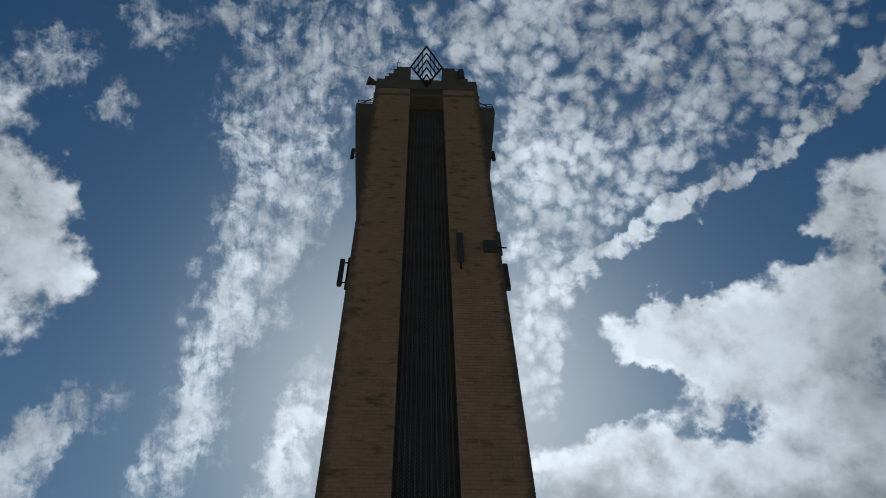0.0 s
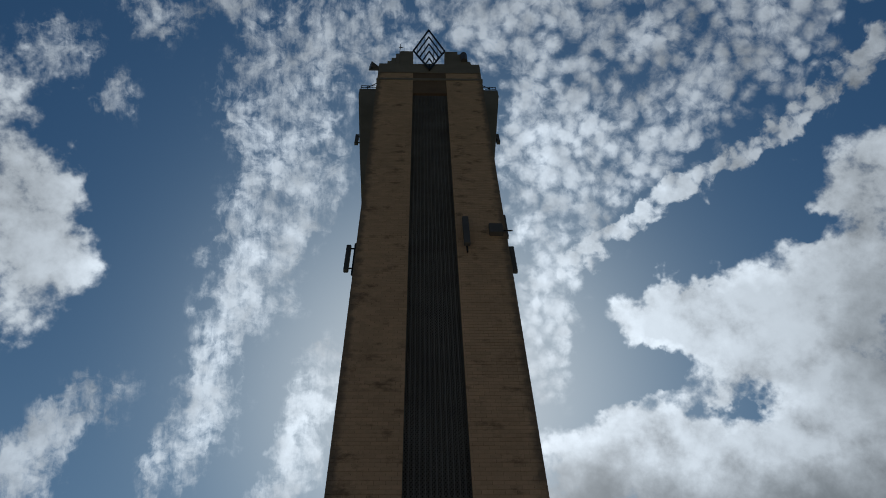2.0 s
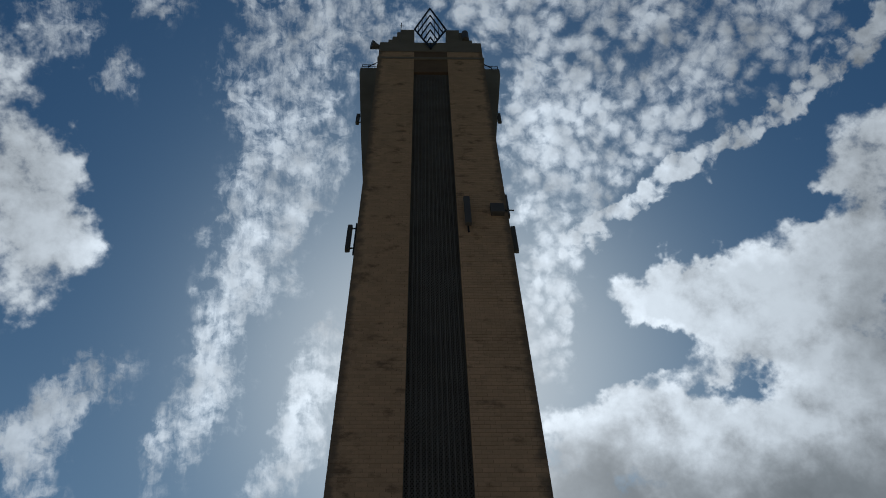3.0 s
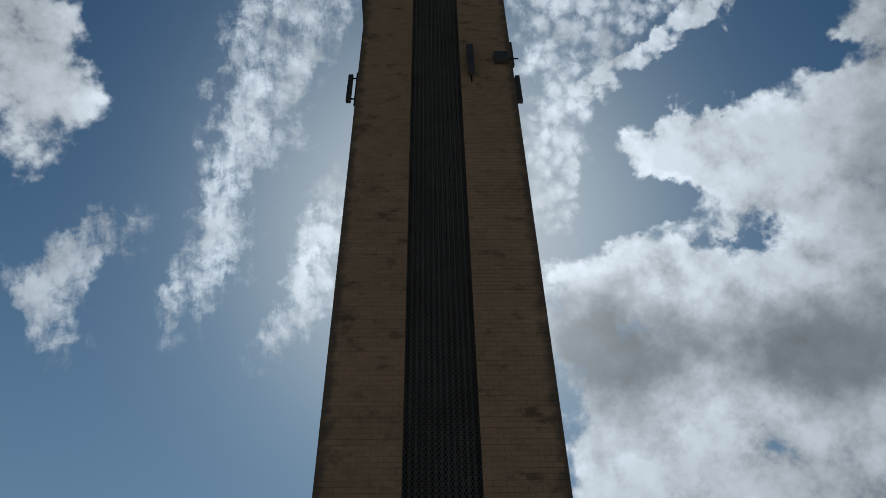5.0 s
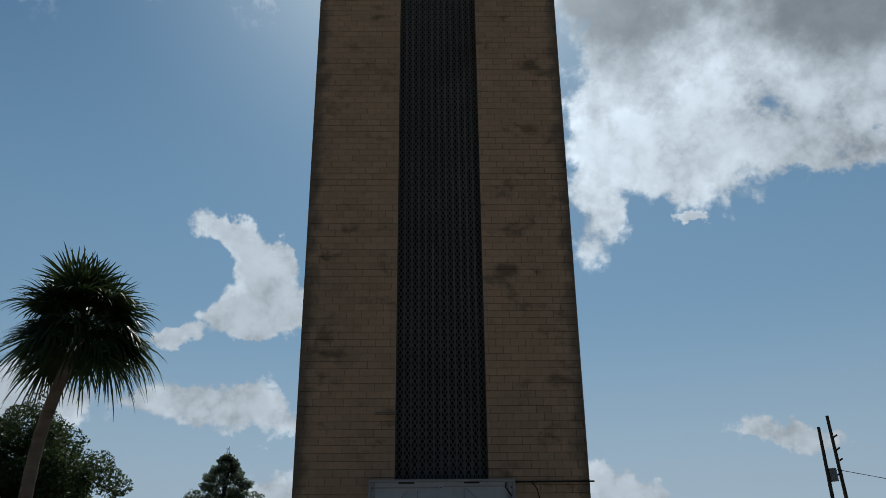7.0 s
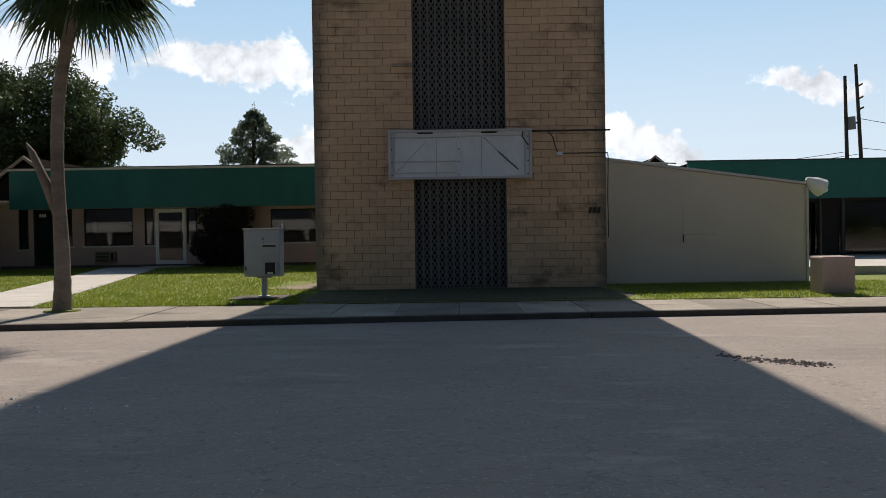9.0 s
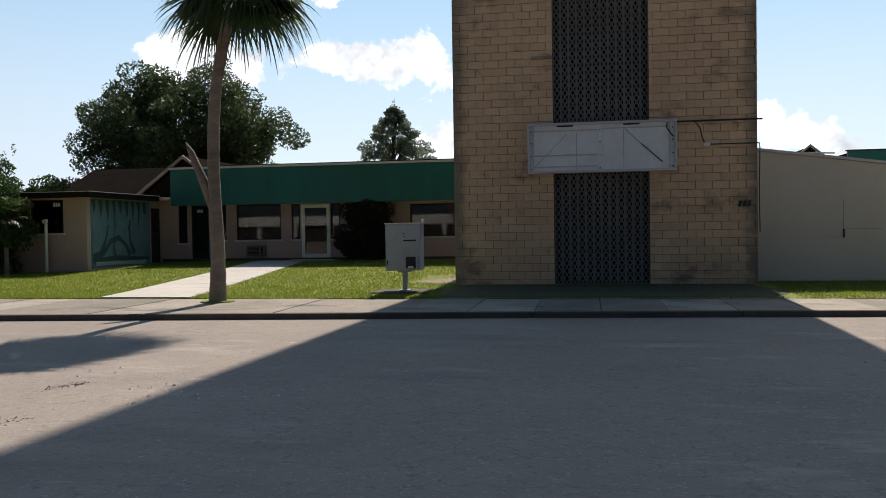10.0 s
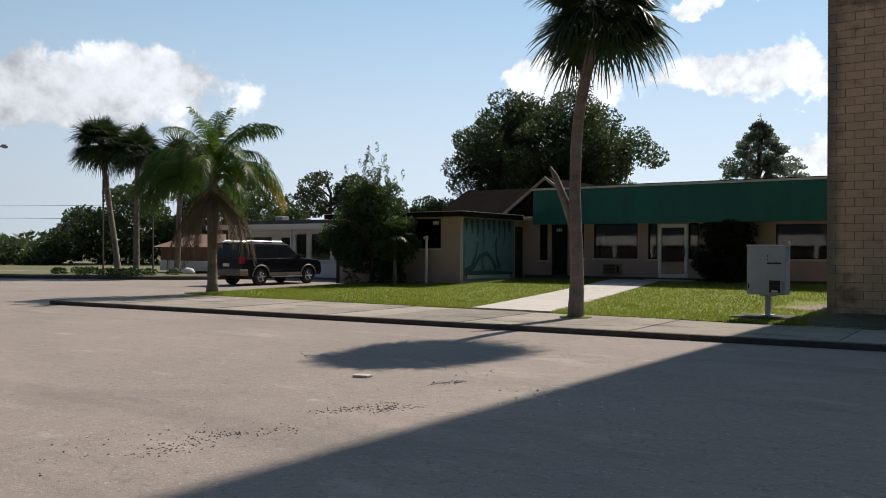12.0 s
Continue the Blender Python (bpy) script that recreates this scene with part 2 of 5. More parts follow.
def blend_in(m, colour, scale, lo, hi, stretch=(1, 1, 1), amount=1.0, kind="noise"):
    """Adds stains or cracks of a colour to a material."""
    t = m.node_tree
    b = t.nodes["Principled BSDF"]
    src = b.inputs["Base Color"].links[0].from_socket
    geo = t.nodes.new("ShaderNodeNewGeometry")
    mp = t.nodes.new("ShaderNodeMapping")
    mp.inputs["Scale"].default_value = stretch
    t.links.new(geo.outputs["Position"], mp.inputs["Vector"])
    if kind == "noise":
        n = t.nodes.new("ShaderNodeTexNoise")
        n.inputs["Detail"].default_value, n.inputs["Roughness"].default_value = 6.0, 0.65
        o = n.outputs[0]
        t.links.new(mp.outputs[0], n.inputs["Vector"])
    else:
        w = t.nodes.new("ShaderNodeTexNoise")
        w.inputs["Scale"].default_value, w.inputs["Detail"].default_value = 1.6, 4.0
        t.links.new(mp.outputs[0], w.inputs["Vector"])
        ad = t.nodes.new("ShaderNodeVectorMath")
        ad.operation = "MULTIPLY_ADD"
        t.links.new(w.outputs[1], ad.inputs[0])
        ad.inputs[1].default_value = (0.9, 0.9, 0.9)
        t.links.new(mp.outputs[0], ad.inputs[2])
        n = t.nodes.new("ShaderNodeTexVoronoi")
        n.feature = "DISTANCE_TO_EDGE"
        o = n.outputs[0]
        t.links.new(ad.outputs[0], n.inputs["Vector"])
    n.inputs["Scale"].default_value = scale
    r = t.nodes.new("ShaderNodeMapRange")
    r.interpolation_type = "SMOOTHSTEP"
    t.links.new(o, r.inputs[0])
    r.inputs[1].default_value, r.inputs[2].default_value, r.inputs[4].default_value = lo, hi, amount
    mixer = t.nodes.new("ShaderNodeMix")
    mixer.data_type = "RGBA"
    t.links.new(r.outputs[0], mixer.inputs[0])
    t.links.new(src, mixer.inputs[6])
    mixer.inputs[7].default_value = (*colour, 1)
    t.links.new(mixer.outputs[2], b.inputs["Base Color"])
    return m


def weather_edges(m):
    """Grey weathered strips down the tower's two corners."""
    t = m.node_tree
    b = t.nodes["Principled BSDF"]
    src = b.inputs["Base Color"].links[0].from_socket
    geo = t.nodes.new("ShaderNodeNewGeometry")
    sp = t.nodes.new("ShaderNodeSeparateXYZ")
    t.links.new(geo.outputs["Position"], sp.inputs[0])
    ab = t.nodes.new("ShaderNodeMath")
    ab.operation = "ABSOLUTE"
    t.links.new(sp.outputs[0], ab.inputs[0])
    n = t.nodes.new("ShaderNodeTexNoise")
    n.inputs["Scale"].default_value, n.inputs["Detail"].default_value = 1.7, 6.0
    t.links.new(geo.outputs["Position"], n.inputs["Vector"])
    ad = t.nodes.new("ShaderNodeMath")
    ad.operation = "MULTIPLY_ADD"
    t.links.new(n.outputs[0], ad.inputs[0])
    ad.inputs[1].default_value = 0.9
    t.links.new(ab.outputs[0], ad.inputs[2])
    r = t.nodes.new("ShaderNodeMapRange")
    r.interpolation_type = "SMOOTHSTEP"
    t.links.new(ad.outputs[0], r.inputs[0])
    r.inputs[1].default_value, r.inputs[2].default_value, r.inputs[4].default_value = 3.8, 4.2, 0.8
    mixer = t.nodes.new("ShaderNodeMix")
    mixer.data_type = "RGBA"
    t.links.new(r.outputs[0], mixer.inputs[0])
    t.links.new(src, mixer.inputs[6])
    mixer.inputs[7].default_value = (0.15, 0.135, 0.115, 1)
    t.links.new(mixer.outputs[2], b.inputs["Base Color"])


BLOCK = shader("painted_block", (0.64, 0.455, 0.305), (0.50, 0.36, 0.245), 0.88, coarse=0.45, grain=9, bump=0.35, bump_scale=90, vary=0.16)
BLOCK_FAR = shader("painted_block_joined", (0.64, 0.455, 0.305), (0.50, 0.36, 0.245), 0.88, coarse=0.45, grain=9, bump=0.35, bump_scale=90, island=0.16)
for q in (BLOCK, BLOCK_FAR):
    blend_in(q, (0.13, 0.10, 0.072), 0.8, 0.53, 0.70, (1, 1, 1.6), 0.75)
    blend_in(q, (0.30, 0.25, 0.19), 2.6, 0.58, 0.75, (0.5, 1, 1.8), 0.6)
    weather_edges(q)
MORTAR = shader("mortar", (0.20, 0.145, 0.10), (0.12, 0.09, 0.065), 0.95, bump=0.3)
SIDE = blend_in(shader("weathered_stucco", (0.36, 0.30, 0.23), (0.25, 0.22, 0.18), 0.9, coarse=0.8, bump=0.3), (0.12, 0.11, 0.10), 1.2, 0.5, 0.72, (1, 1, 0.5), 0.7)
SCREEN = shader("grey_screen_block", (0.17, 0.175, 0.177), (0.11, 0.11, 0.11), 0.9, coarse=0.5, grain=12, bump=0.3, vary=0.15)
SCREEN_FAR = shader("grey_screen_joined", (0.17, 0.175, 0.177), (0.11, 0.11, 0.11), 0.9, coarse=0.5, grain=12, bump=0.3, island=0.12)
# near-black: shade put into recess and soffit colour; also plain dark frames
DARK = shader("shade_and_frame_black", (0.02, 0.02, 0.02), (0.012, 0.012, 0.012), 0.95, bump=0)
CROWN = shader("grey_concrete_crown", (0.26, 0.25, 0.22), (0.18, 0.17, 0.15), 0.9, coarse=0.5)
STEEL = shader("dark_steel", (0.05, 0.055, 0.06), (0.03, 0.03, 0.035), 0.5, 0.6, bump=0.05)
ANT = shader("antenna_grey", (0.12, 0.12, 0.12), (0.09, 0.09, 0.09), 0.5, bump=0.05)
LOT = shader("lot_concrete", (0.275, 0.23, 0.195), (0.215, 0.18, 0.155), 0.9, coarse=0.28, grain=5, bump=0.5, bump_scale=45)
blend_in(LOT, (0.17, 0.15, 0.135), 0.5, 0.56, 0.72, (0.45, 1.3, 1), 0.55)
blend_in(LOT, (0.45, 0.42, 0.39), 1.9, 0.64, 0.75, (0.7, 1.4, 1), 0.5)
blend_in(LOT, (0.09, 0.085, 0.08), 0.45, 0.006, 0.001, (1, 1, 1), 0.3, "crack")
blend_in(LOT, (0.40, 0.35, 0.30), 0.9, 0.56, 0.70, (0.5, 1.5, 1), 0.45)
blend_in(LOT, (0.13, 0.112, 0.10), 11.0, 0.55, 0.70, (1, 1, 1), 0.7)
blend_in(LOT, (0.42, 0.375, 0.33), 26.0, 0.56, 0.70, (1, 1, 1), 0.7)
blend_in(LOT, (0.13, 0.115, 0.10), 0.22, 0.55, 0.68, (0.35, 1.6, 1), 0.4)
WALK = shader("pavement_concrete", (0.33, 0.285, 0.235), (0.19, 0.17, 0.135), 0.9, coarse=0.7, grain=8, bump=0.35, vary=0.45)
blend_in(WALK, (0.07, 0.065, 0.05), 0.9, 0.52, 0.70, (0.6, 1.2, 1), amount=0.75)
PATHWAY = shader("path_concrete", (0.52, 0.48, 0.43), (0.42, 0.39, 0.35), 0.9, coarse=0.7, grain=8, bump=0.3)
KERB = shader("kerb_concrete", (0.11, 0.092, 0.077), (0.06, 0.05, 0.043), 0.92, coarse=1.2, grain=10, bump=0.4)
SOIL = blend_in(shader("lawn_soil", (0.13, 0.17, 0.025), (0.19, 0.21, 0.04), 0.95, coarse=0.9, grain=20, bump=0.6), (0.16, 0.12, 0.07), 1.4, 0.63, 0.75, amount=0.7)
FIELD = shader("field", (0.105, 0.105, 0.045), (0.16, 0.145, 0.075), 0.95, coarse=0.08, grain=3, bump=0.5)
GRASS = shader("grass_blades", (0.155, 0.215, 0.016), (0.24, 0.275, 0.03), 0.6, coarse=0.9, grain=6, bump=0, island=0.5)
TEAL = shader("teal_paint", (0.008, 0.13, 0.12), (0.005, 0.09, 0.085), 0.55, coarse=0.5, grain=3, bump=0.06, stretch=(1, 1, 0.3))
PINK = shader("pink_stucco", (0.48, 0.36, 0.33), (0.38, 0.285, 0.26), 0.9, coarse=0.7, bump=0.3)
BEIGE = shader("beige_metal_siding", (0.62, 0.57, 0.505), (0.53, 0.485, 0.43), 0.6, coarse=0.4, bump=0.04)
WHITE = shader("white_paint", (0.84, 0.83, 0.81), (0.72, 0.71, 0.69), 0.6, coarse=1, bump=0.08)
TRIM = shader("weathered_white_trim", (0.62, 0.6, 0.57), (0.4, 0.38, 0.36), 0.7, coarse=2, bump=0.15)
SIGN = shader("sign_sheet", (0.72, 0.775, 0.84), (0.57, 0.62, 0.68), 0.5, coarse=1.2, grain=6, bump=0.05, stretch=(1, 1, 0.6))
ALU = shader("aluminium", (0.55, 0.56, 0.58), (0.42, 0.43, 0.45), 0.4, 0.7, bump=0.05)
MAILGREY = shader("grey_enamel", (0.40, 0.43, 0.45), (0.33, 0.355, 0.375), 0.5, coarse=1.5, bump=0.05)
BROWNROOF = shader("brown_shingle", (0.022, 0.018, 0.016), (0.014, 0.012, 0.011), 0.95, coarse=1.0, bump=0.5, spec=0.0)
MURAL = blend_in(shader("mural_blue", (0.10, 0.195, 0.22), (0.15, 0.245, 0.25), 0.85, coarse=0.9, grain=4, bump=0.15), (0.05, 0.10, 0.11), 1.6, 0.52, 0.66, (1, 1, 0.25), 0.7)
MURAL_DARK = shader("mural_dark_paint", (0.035, 0.07, 0.075), (0.05, 0.09, 0.09), 0.85, bump=0.1)
MURAL_PALE = shader("mural_pale_paint", (0.36, 0.44, 0.43), (0.25, 0.36, 0.37), 0.85, bump=0.1)
BARK = shader("palm_bark", (0.27, 0.225, 0.185), (0.13, 0.105, 0.085), 0.95, coarse=1.6, grain=18, bump=0.8, bump_scale=25, stretch=(1, 1, 3))
OAKBARK = shader("oak_bark", (0.11, 0.09, 0.07), (0.07, 0.06, 0.05), 0.95, bump=0.8)
FAN = shader("fan_frond", (0.035, 0.06, 0.018), (0.055, 0.085, 0.028), 0.45, coarse=1.5, bump=0, vary=0.5)
PLUME = shader("feather_frond", (0.06, 0.12, 0.018), (0.11, 0.17, 0.03), 0.45, coarse=1.2, bump=0, vary=0.5)
YELLOW = shader("yellowing_frond", (0.42, 0.29, 0.03), (0.3, 0.25, 0.04), 0.55, coarse=1.5, bump=0, vary=0.3)
DEAD = shader("dead_frond", (0.21, 0.15, 0.10), (0.14, 0.10, 0.07), 0.9, coarse=1.5, bump=0, vary=0.4)
OAKLEAF = shader("oak_leaves", (0.04, 0.07, 0.022), (0.07, 0.10, 0.036), 0.5, coarse=0.5, bump=0, island=0.6)
PINELEAF = shader("blue_green_leaves", (0.16, 0.21, 0.145), (0.21, 0.26, 0.185), 0.5, coarse=0.6, bump=0, island=0.6)
BUSHLEAF = shader("bush_leaves", (0.035, 0.075, 0.018), (0.075, 0.12, 0.03), 0.5, coarse=0.7, bump=0, island=0.6)
VINE = shader("dark_shrub_leaves", (0.012, 0.018, 0.007), (0.022, 0.026, 0.01), 0.6, coarse=0.9, bump=0, island=0.6)
CARPAINT = shader("black_car_paint", (0.008, 0.009, 0.014), (0.012, 0.013, 0.018), 0.22, 0.0, bump=0, spec=0.35)
CHROME = shader("chrome", (0.6, 0.6, 0.62), (0.5, 0.5, 0.52), 0.15, 1.0, bump=0)
RUBBER = shader("tyre_rubber", (0.02, 0.02, 0.02), (0.03, 0.03, 0.03), 0.85, bump=0.2)
TAN = shader("tan_cladding", (0.2, 0.17, 0.135), (0.17, 0.14, 0.11), 0.5, bump=0)
REDLAMP = shader("red_lens", (0.4, 0.01, 0.015), (0.3, 0.01, 0.01), 0.2, bump=0)
POLE = shader("pole_wood", (0.12, 0.10, 0.085), (0.08, 0.07, 0.06), 0.9, bump=0.4)
BLACKBAR = shader("black_paint", (0.015, 0.014, 0.013), (0.02, 0.02, 0.02), 0.6, bump=0)
ORANGE = shader("terracotta_wall", (0.21, 0.12, 0.08), (0.16, 0.09, 0.062), 0.9, coarse=0.5, bump=0.2)
# wall colour taken down to near-black to hold the shade of rooms and shopfronts
SHADE_WALL = shader("shade_darkened_wall", (0.035, 0.032, 0.03), (0.022, 0.02, 0.02), 0.8, bump=0.1)
DIRT = shader("shade_darkened_dirt", (0.085, 0.075, 0.045), (0.05, 0.055, 0.025), 0.95, coarse=1.5, grain=12, bump=0.6)
SAND = shader("sandy_soil", (0.30, 0.235, 0.165), (0.19, 0.15, 0.10), 0.95, coarse=2.0, grain=14, bump=0.6)
PEBBLE = shader("crumbled_asphalt", (0.07, 0.06, 0.055), (0.12, 0.10, 0.09), 0.95, bump=0.3, island=0.5)

GLASS = bpy.data.materials.new("window_glass")
GLASS.use_nodes = True
g = GLASS.node_tree.nodes["Principled BSDF"]
g.inputs["Base Color"].default_value = (0.35, 0.38, 0.38, 1)
g.inputs["Roughness"].default_value, g.inputs["Transmission Weight"].default_value, g.inputs["IOR"].default_value = 0.02, 1.0, 1.5


def leafy(m, share):
    """Lets part of the light through, as leaves do."""
    t = m.node_tree
    b = t.nodes["Principled BSDF"]
    thin = t.nodes.new("ShaderNodeBsdfTranslucent")
    t.links.new(b.inputs["Base Color"].links[0].from_socket, thin.inputs["Color"])
    add = t.nodes.new("ShaderNodeMixShader")
    add.inputs[0].default_value = share
    t.links.new(b.outputs[0], add.inputs[1])
    t.links.new(thin.outputs[0], add.inputs[2])
    t.links.new(add.outputs[0], t.nodes["Material Output"].inputs["Surface"])


for q, share in ((GRASS, 0.5), (FAN, 0.3), (PLUME, 0.45), (YELLOW, 0.5), (DEAD, 0.3), (OAKLEAF, 0.4), (PINELEAF, 0.4), (BUSHLEAF, 0.45), (VINE, 0.2)):
    leafy(q, share)


# ---- building blocks ----
def box(x0, x1, y0, y1, z0, z1):
    v = [(x, y, z) for z in (z0, z1) for y in (y0, y1) for x in (x0, x1)]
    return v, [(0, 2, 3, 1), (4, 5, 7, 6), (0, 1, 5, 4), (1, 3, 7, 5), (3, 2, 6, 7), (2, 0, 4, 6)]


def prism(outline, y0, y1, plane="xz"):
    """An outline pushed from y0 to y1; plane xz stands, plane xy lies (y0, y1 are then heights), yz is seen from the side."""
    put = {"xz": lambda a, b, d: (a, d, b), "xy": lambda a, b, d: (a, b, d), "yz": lambda a, b, d: (d, a, b)}[plane]
    n = len(outline)
    v = [put(a, b, y0) for a, b in outline] + [put(a, b, y1) for a, b in outline]
    f = [tuple(range(n)), tuple(range(2 * n - 1, n - 1, -1))] + [(i, i + n, (i + 1) % n + n, (i + 1) % n) for i in range(n)]
    return v, f


def tube(points, radii, sides=8):
    """A tapered tube along points, with closed ends."""
    v, f = [], []
    pts = [Vector(p) for p in points]
    if isinstance(radii, (int, float)):
        radii = [radii] * len(pts)
    side = None
    for i, p in enumerate(pts):
        d = (pts[min(i + 1, len(pts) - 1)] - pts[max(i - 1, 0)]).normalized()
        if side is None:
            side = d.orthogonal().normalized()
        side = (side - d * side.dot(d)).normalized()
        up = d.cross(side)
        for k in range(sides):
            a = 2 * math.pi * k / sides
            v.append(tuple(p + (side * math.cos(a) + up * math.sin(a)) * radii[i]))
    for i in range(len(pts) - 1):
        for k in range(sides):
            a, b = i * sides + k, i * sides + (k + 1) % sides
            f.append((a, b, b + sides, a + sides))
    f += [tuple(range(sides - 1, -1, -1)), tuple(range(len(v) - sides, len(v)))]
    return v, f


def joined(*pieces):
    v, f = [], []
    for pv, pf in pieces:
        o = len(v)
        v += pv
        f += [tuple(i + o for i in q) for q in pf]
    return v, f


def mesh_of(name, geo, material, smooth=False):
    me = bpy.data.meshes.new(name)
    me.from_pydata(geo[0], [], geo[1])
    me.materials.append(material)
    if smooth:
        me.shade_smooth()
    bm = bmesh.new()
    bm.from_mesh(me)
    if len(bm.faces) < 20000:
        bmesh.ops.recalc_face_normals(bm, faces=bm.faces)
        bm.to_mesh(me)
    bm.free()
    return me


def part(name, geo, material, parent, label="", bevel=0.0, smooth=False, at=None, kind=""):
    """One mesh object under a thing or part."""
    ob = new(name, mesh_of(name, geo, material, smooth))
    ob.parent = parent
    if at is not None:
        ob.matrix_basis = at
    if bevel:
        md = ob.modifiers.new("edge", "BEVEL")
        md.width, md.segments, md.limit_method = bevel, 2, "ANGLE"
    return tagged(ob, label, kind=kind)


def solo(name, geo, material, label, category, group="", kind="", bevel=0.0, smooth=False, at=None):
    """A thing that is one mesh."""
    ob = new(name, mesh_of(name, geo, material, smooth))
    if at is not None:
        ob.matrix_basis = at
    if bevel:
        md = ob.modifiers.new("edge", "BEVEL")
        md.width, md.segments, md.limit_method = bevel, 2, "ANGLE"
    return tagged(ob, label, category, group, kind)


def thing(name, label, category, at=None, group="", kind=""):
    ob = new(name)
    ob.empty_display_size = 0.2
    if at is not None:
        ob.matrix_basis = at
    return tagged(ob, label, category, group, kind)


def piece(name, me, parent, m):
    ob = new(name, me)
    ob.parent = parent
    ob.matrix_basis = m
    return ob

# ---- ground, road, pavement, lawn ----
def kerb_y(x):
    return -6.45 + (0.06 if x > 0 else 0.085) * x


def lawn_z(x, y):
    s = min(max((y + 3.6) / 14.5, 0.0), 1.0)
    low = min(max((-x - 16) / 8.0, 0.0), 1.0) * 0.12
    return 0.015 + (0.29 - low) * s ** 1.4


ROAD_Z = -0.10
solo("ground", ([(-2500, -2500, -0.16), (2500, -2500, -0.16), (2500, 2500, -0.16), (-2500, 2500, -0.16)], [(0, 1, 2, 3)]), FIELD, "flat dry grass ground reaching the horizon", "ground", kind="structure")
solo("road", prism([(-75, -70), (70, -70), (70, -3.5), (9.6, -3.5), (-23.0, -3.5), (-23.0, 30), (-60, 2.0), (-75, -4)], -0.3, ROAD_Z, "xy"), LOT, "worn stained concrete parking lot with cracks", "road", kind="structure")

pavement = thing("pavement", "concrete pavement along the lot with a raised kerb", "pavement", kind="structure")
XL, XR = -23.3, 34.0
xs = [XL + 1.22 * i for i in range(int((XR - XL) / 1.22) + 1)]
for i in range(len(xs) - 1):
    a, b = xs[i] + 0.008, xs[i + 1] - 0.008
    lift = 0.004 * math.sin(i * 2.1)
    part("slab", prism([(a, kerb_y(a) + 0.17), (b, kerb_y(b) + 0.17), (b, -3.55), (a, -3.55)], -0.25, lift, "xy"), WALK, pavement)
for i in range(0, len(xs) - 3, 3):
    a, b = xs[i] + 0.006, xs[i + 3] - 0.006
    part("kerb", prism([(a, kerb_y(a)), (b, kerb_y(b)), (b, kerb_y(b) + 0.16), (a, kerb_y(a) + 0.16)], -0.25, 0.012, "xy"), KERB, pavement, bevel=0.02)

# the lawn: a gently rising sheet
nx, ny = 60, 24
v, f = [], []
for j in range(ny + 1):
    for i in range(nx + 1):
        x, y = -23.4 + 57.0 * i / nx, -3.6 + 16.6 * j / ny
        v.append((x, y, lawn_z(x, y) + 0.012 * noise.noise((x * 0.8, y * 0.8, 0))))
for j in range(ny):
    for i in range(nx):
        a = j * (nx + 1) + i
        f.append((a, a + 1, a + nx + 2, a + nx + 1))
solo("lawn", (v, f), SOIL, "trimmed green lawn in front of the building", "lawn", kind="structure", smooth=True)

garden_path = thing("garden_path", "pale concrete path curving across the lawn", "path", kind="structure")
left_side = [(-11.8, -3.56), (-12.45, 0.5), (-13.05, 4.5), (-13.6, 8.0), (-14.15, 11.6)]
right_side = [(-9.5, -3.56), (-10.2, 0.5), (-10.85, 4.5), (-11.4, 8.0), (-11.95, 11.6)]
for (a, b), (c, d) in zip(zip(left_side, left_side[1:]), zip(right_side, right_side[1:])):
    steps = 3
    for k in range(steps):
        s, e = k / steps, (k + 1) / steps - 0.004
        q = [(a[0] + (b[0] - a[0]) * s, a[1] + (b[1] - a[1]) * s), (c[0] + (d[0] - c[0]) * s, c[1] + (d[1] - c[1]) * s), (c[0] + (d[0] - c[0]) * e, c[1] + (d[1] - c[1]) * e), (a[0] + (b[0] - a[0]) * e, a[1] + (b[1] - a[1]) * e)]
        vv = [(x, y, lawn_z(x, y) - 0.15) for x, y in q] + [(x, y, lawn_z(x, y) + 0.025) for x, y in q]
        part("slab", (vv, prism(q, 0, 1, "xy")[1]), PATHWAY, garden_path)


def ground_patch(outline, lift):
    """A thin patch of soil that follows the lawn: an outline with three rings inside it."""
    cx = sum(q[0] for q in outline) / len(outline)
    cy = sum(q[1] for q in outline) / len(outline)
    v, f, n = [], [], len(outline)
    for ring, k in enumerate((1.0, 0.92, 0.6, 0.3)):
        for x, y in outline:
            x, y = cx + (x - cx) * k, cy + (y - cy) * k
            v.append((x, y, lawn_z(x, y) + (lift if ring else -0.02)))
    v.append((cx, cy, lawn_z(cx, cy) + lift))
    for ring in range(3):
        for i in range(n):
            a, b = ring * n + i, ring * n + (i + 1) % n
            f.append((a, b, b + n, a + n))
    f += [(3 * n + i, 3 * n + (i + 1) % n, 4 * n) for i in range(n)]
    return v, f


# bare soil, with some of the tower's shade put into its dark colour
solo("bare_strip", ground_patch([(-3.9, -3.5), (-1.5, -3.55), (1.0, -3.5), (3.6, -3.45), (4.3, -2.2), (3.9, -0.8), (3.7, 0.0), (0, 0.05), (-3.7, 0.0), (-4.3, -1.2)], 0.02), DIRT, "bare dark soil strip at the tower's foot, coloured darker for the shade there", "soil", kind="structure")

# ---- the tower ----
HALF, GR, TOP = 3.8, 1.2, 60.5
tower = thing("tower", "tall tan painted concrete block tower with a grey screen strip", "tower")
body = part("core", joined(box(-HALF + 0.02, -GR, 0.05, 7.6, -0.2, TOP), box(GR, HALF - 0.02, 0.05, 7.6, -0.2, TOP), box(-GR - 0.01, GR + 0.01, 0.55, 7.6, -0.2, TOP), box(-GR - 0.01, GR + 0.01, 0.05, 0.56, 56.6, TOP)), MORTAR, tower, "dark recessed mortar")
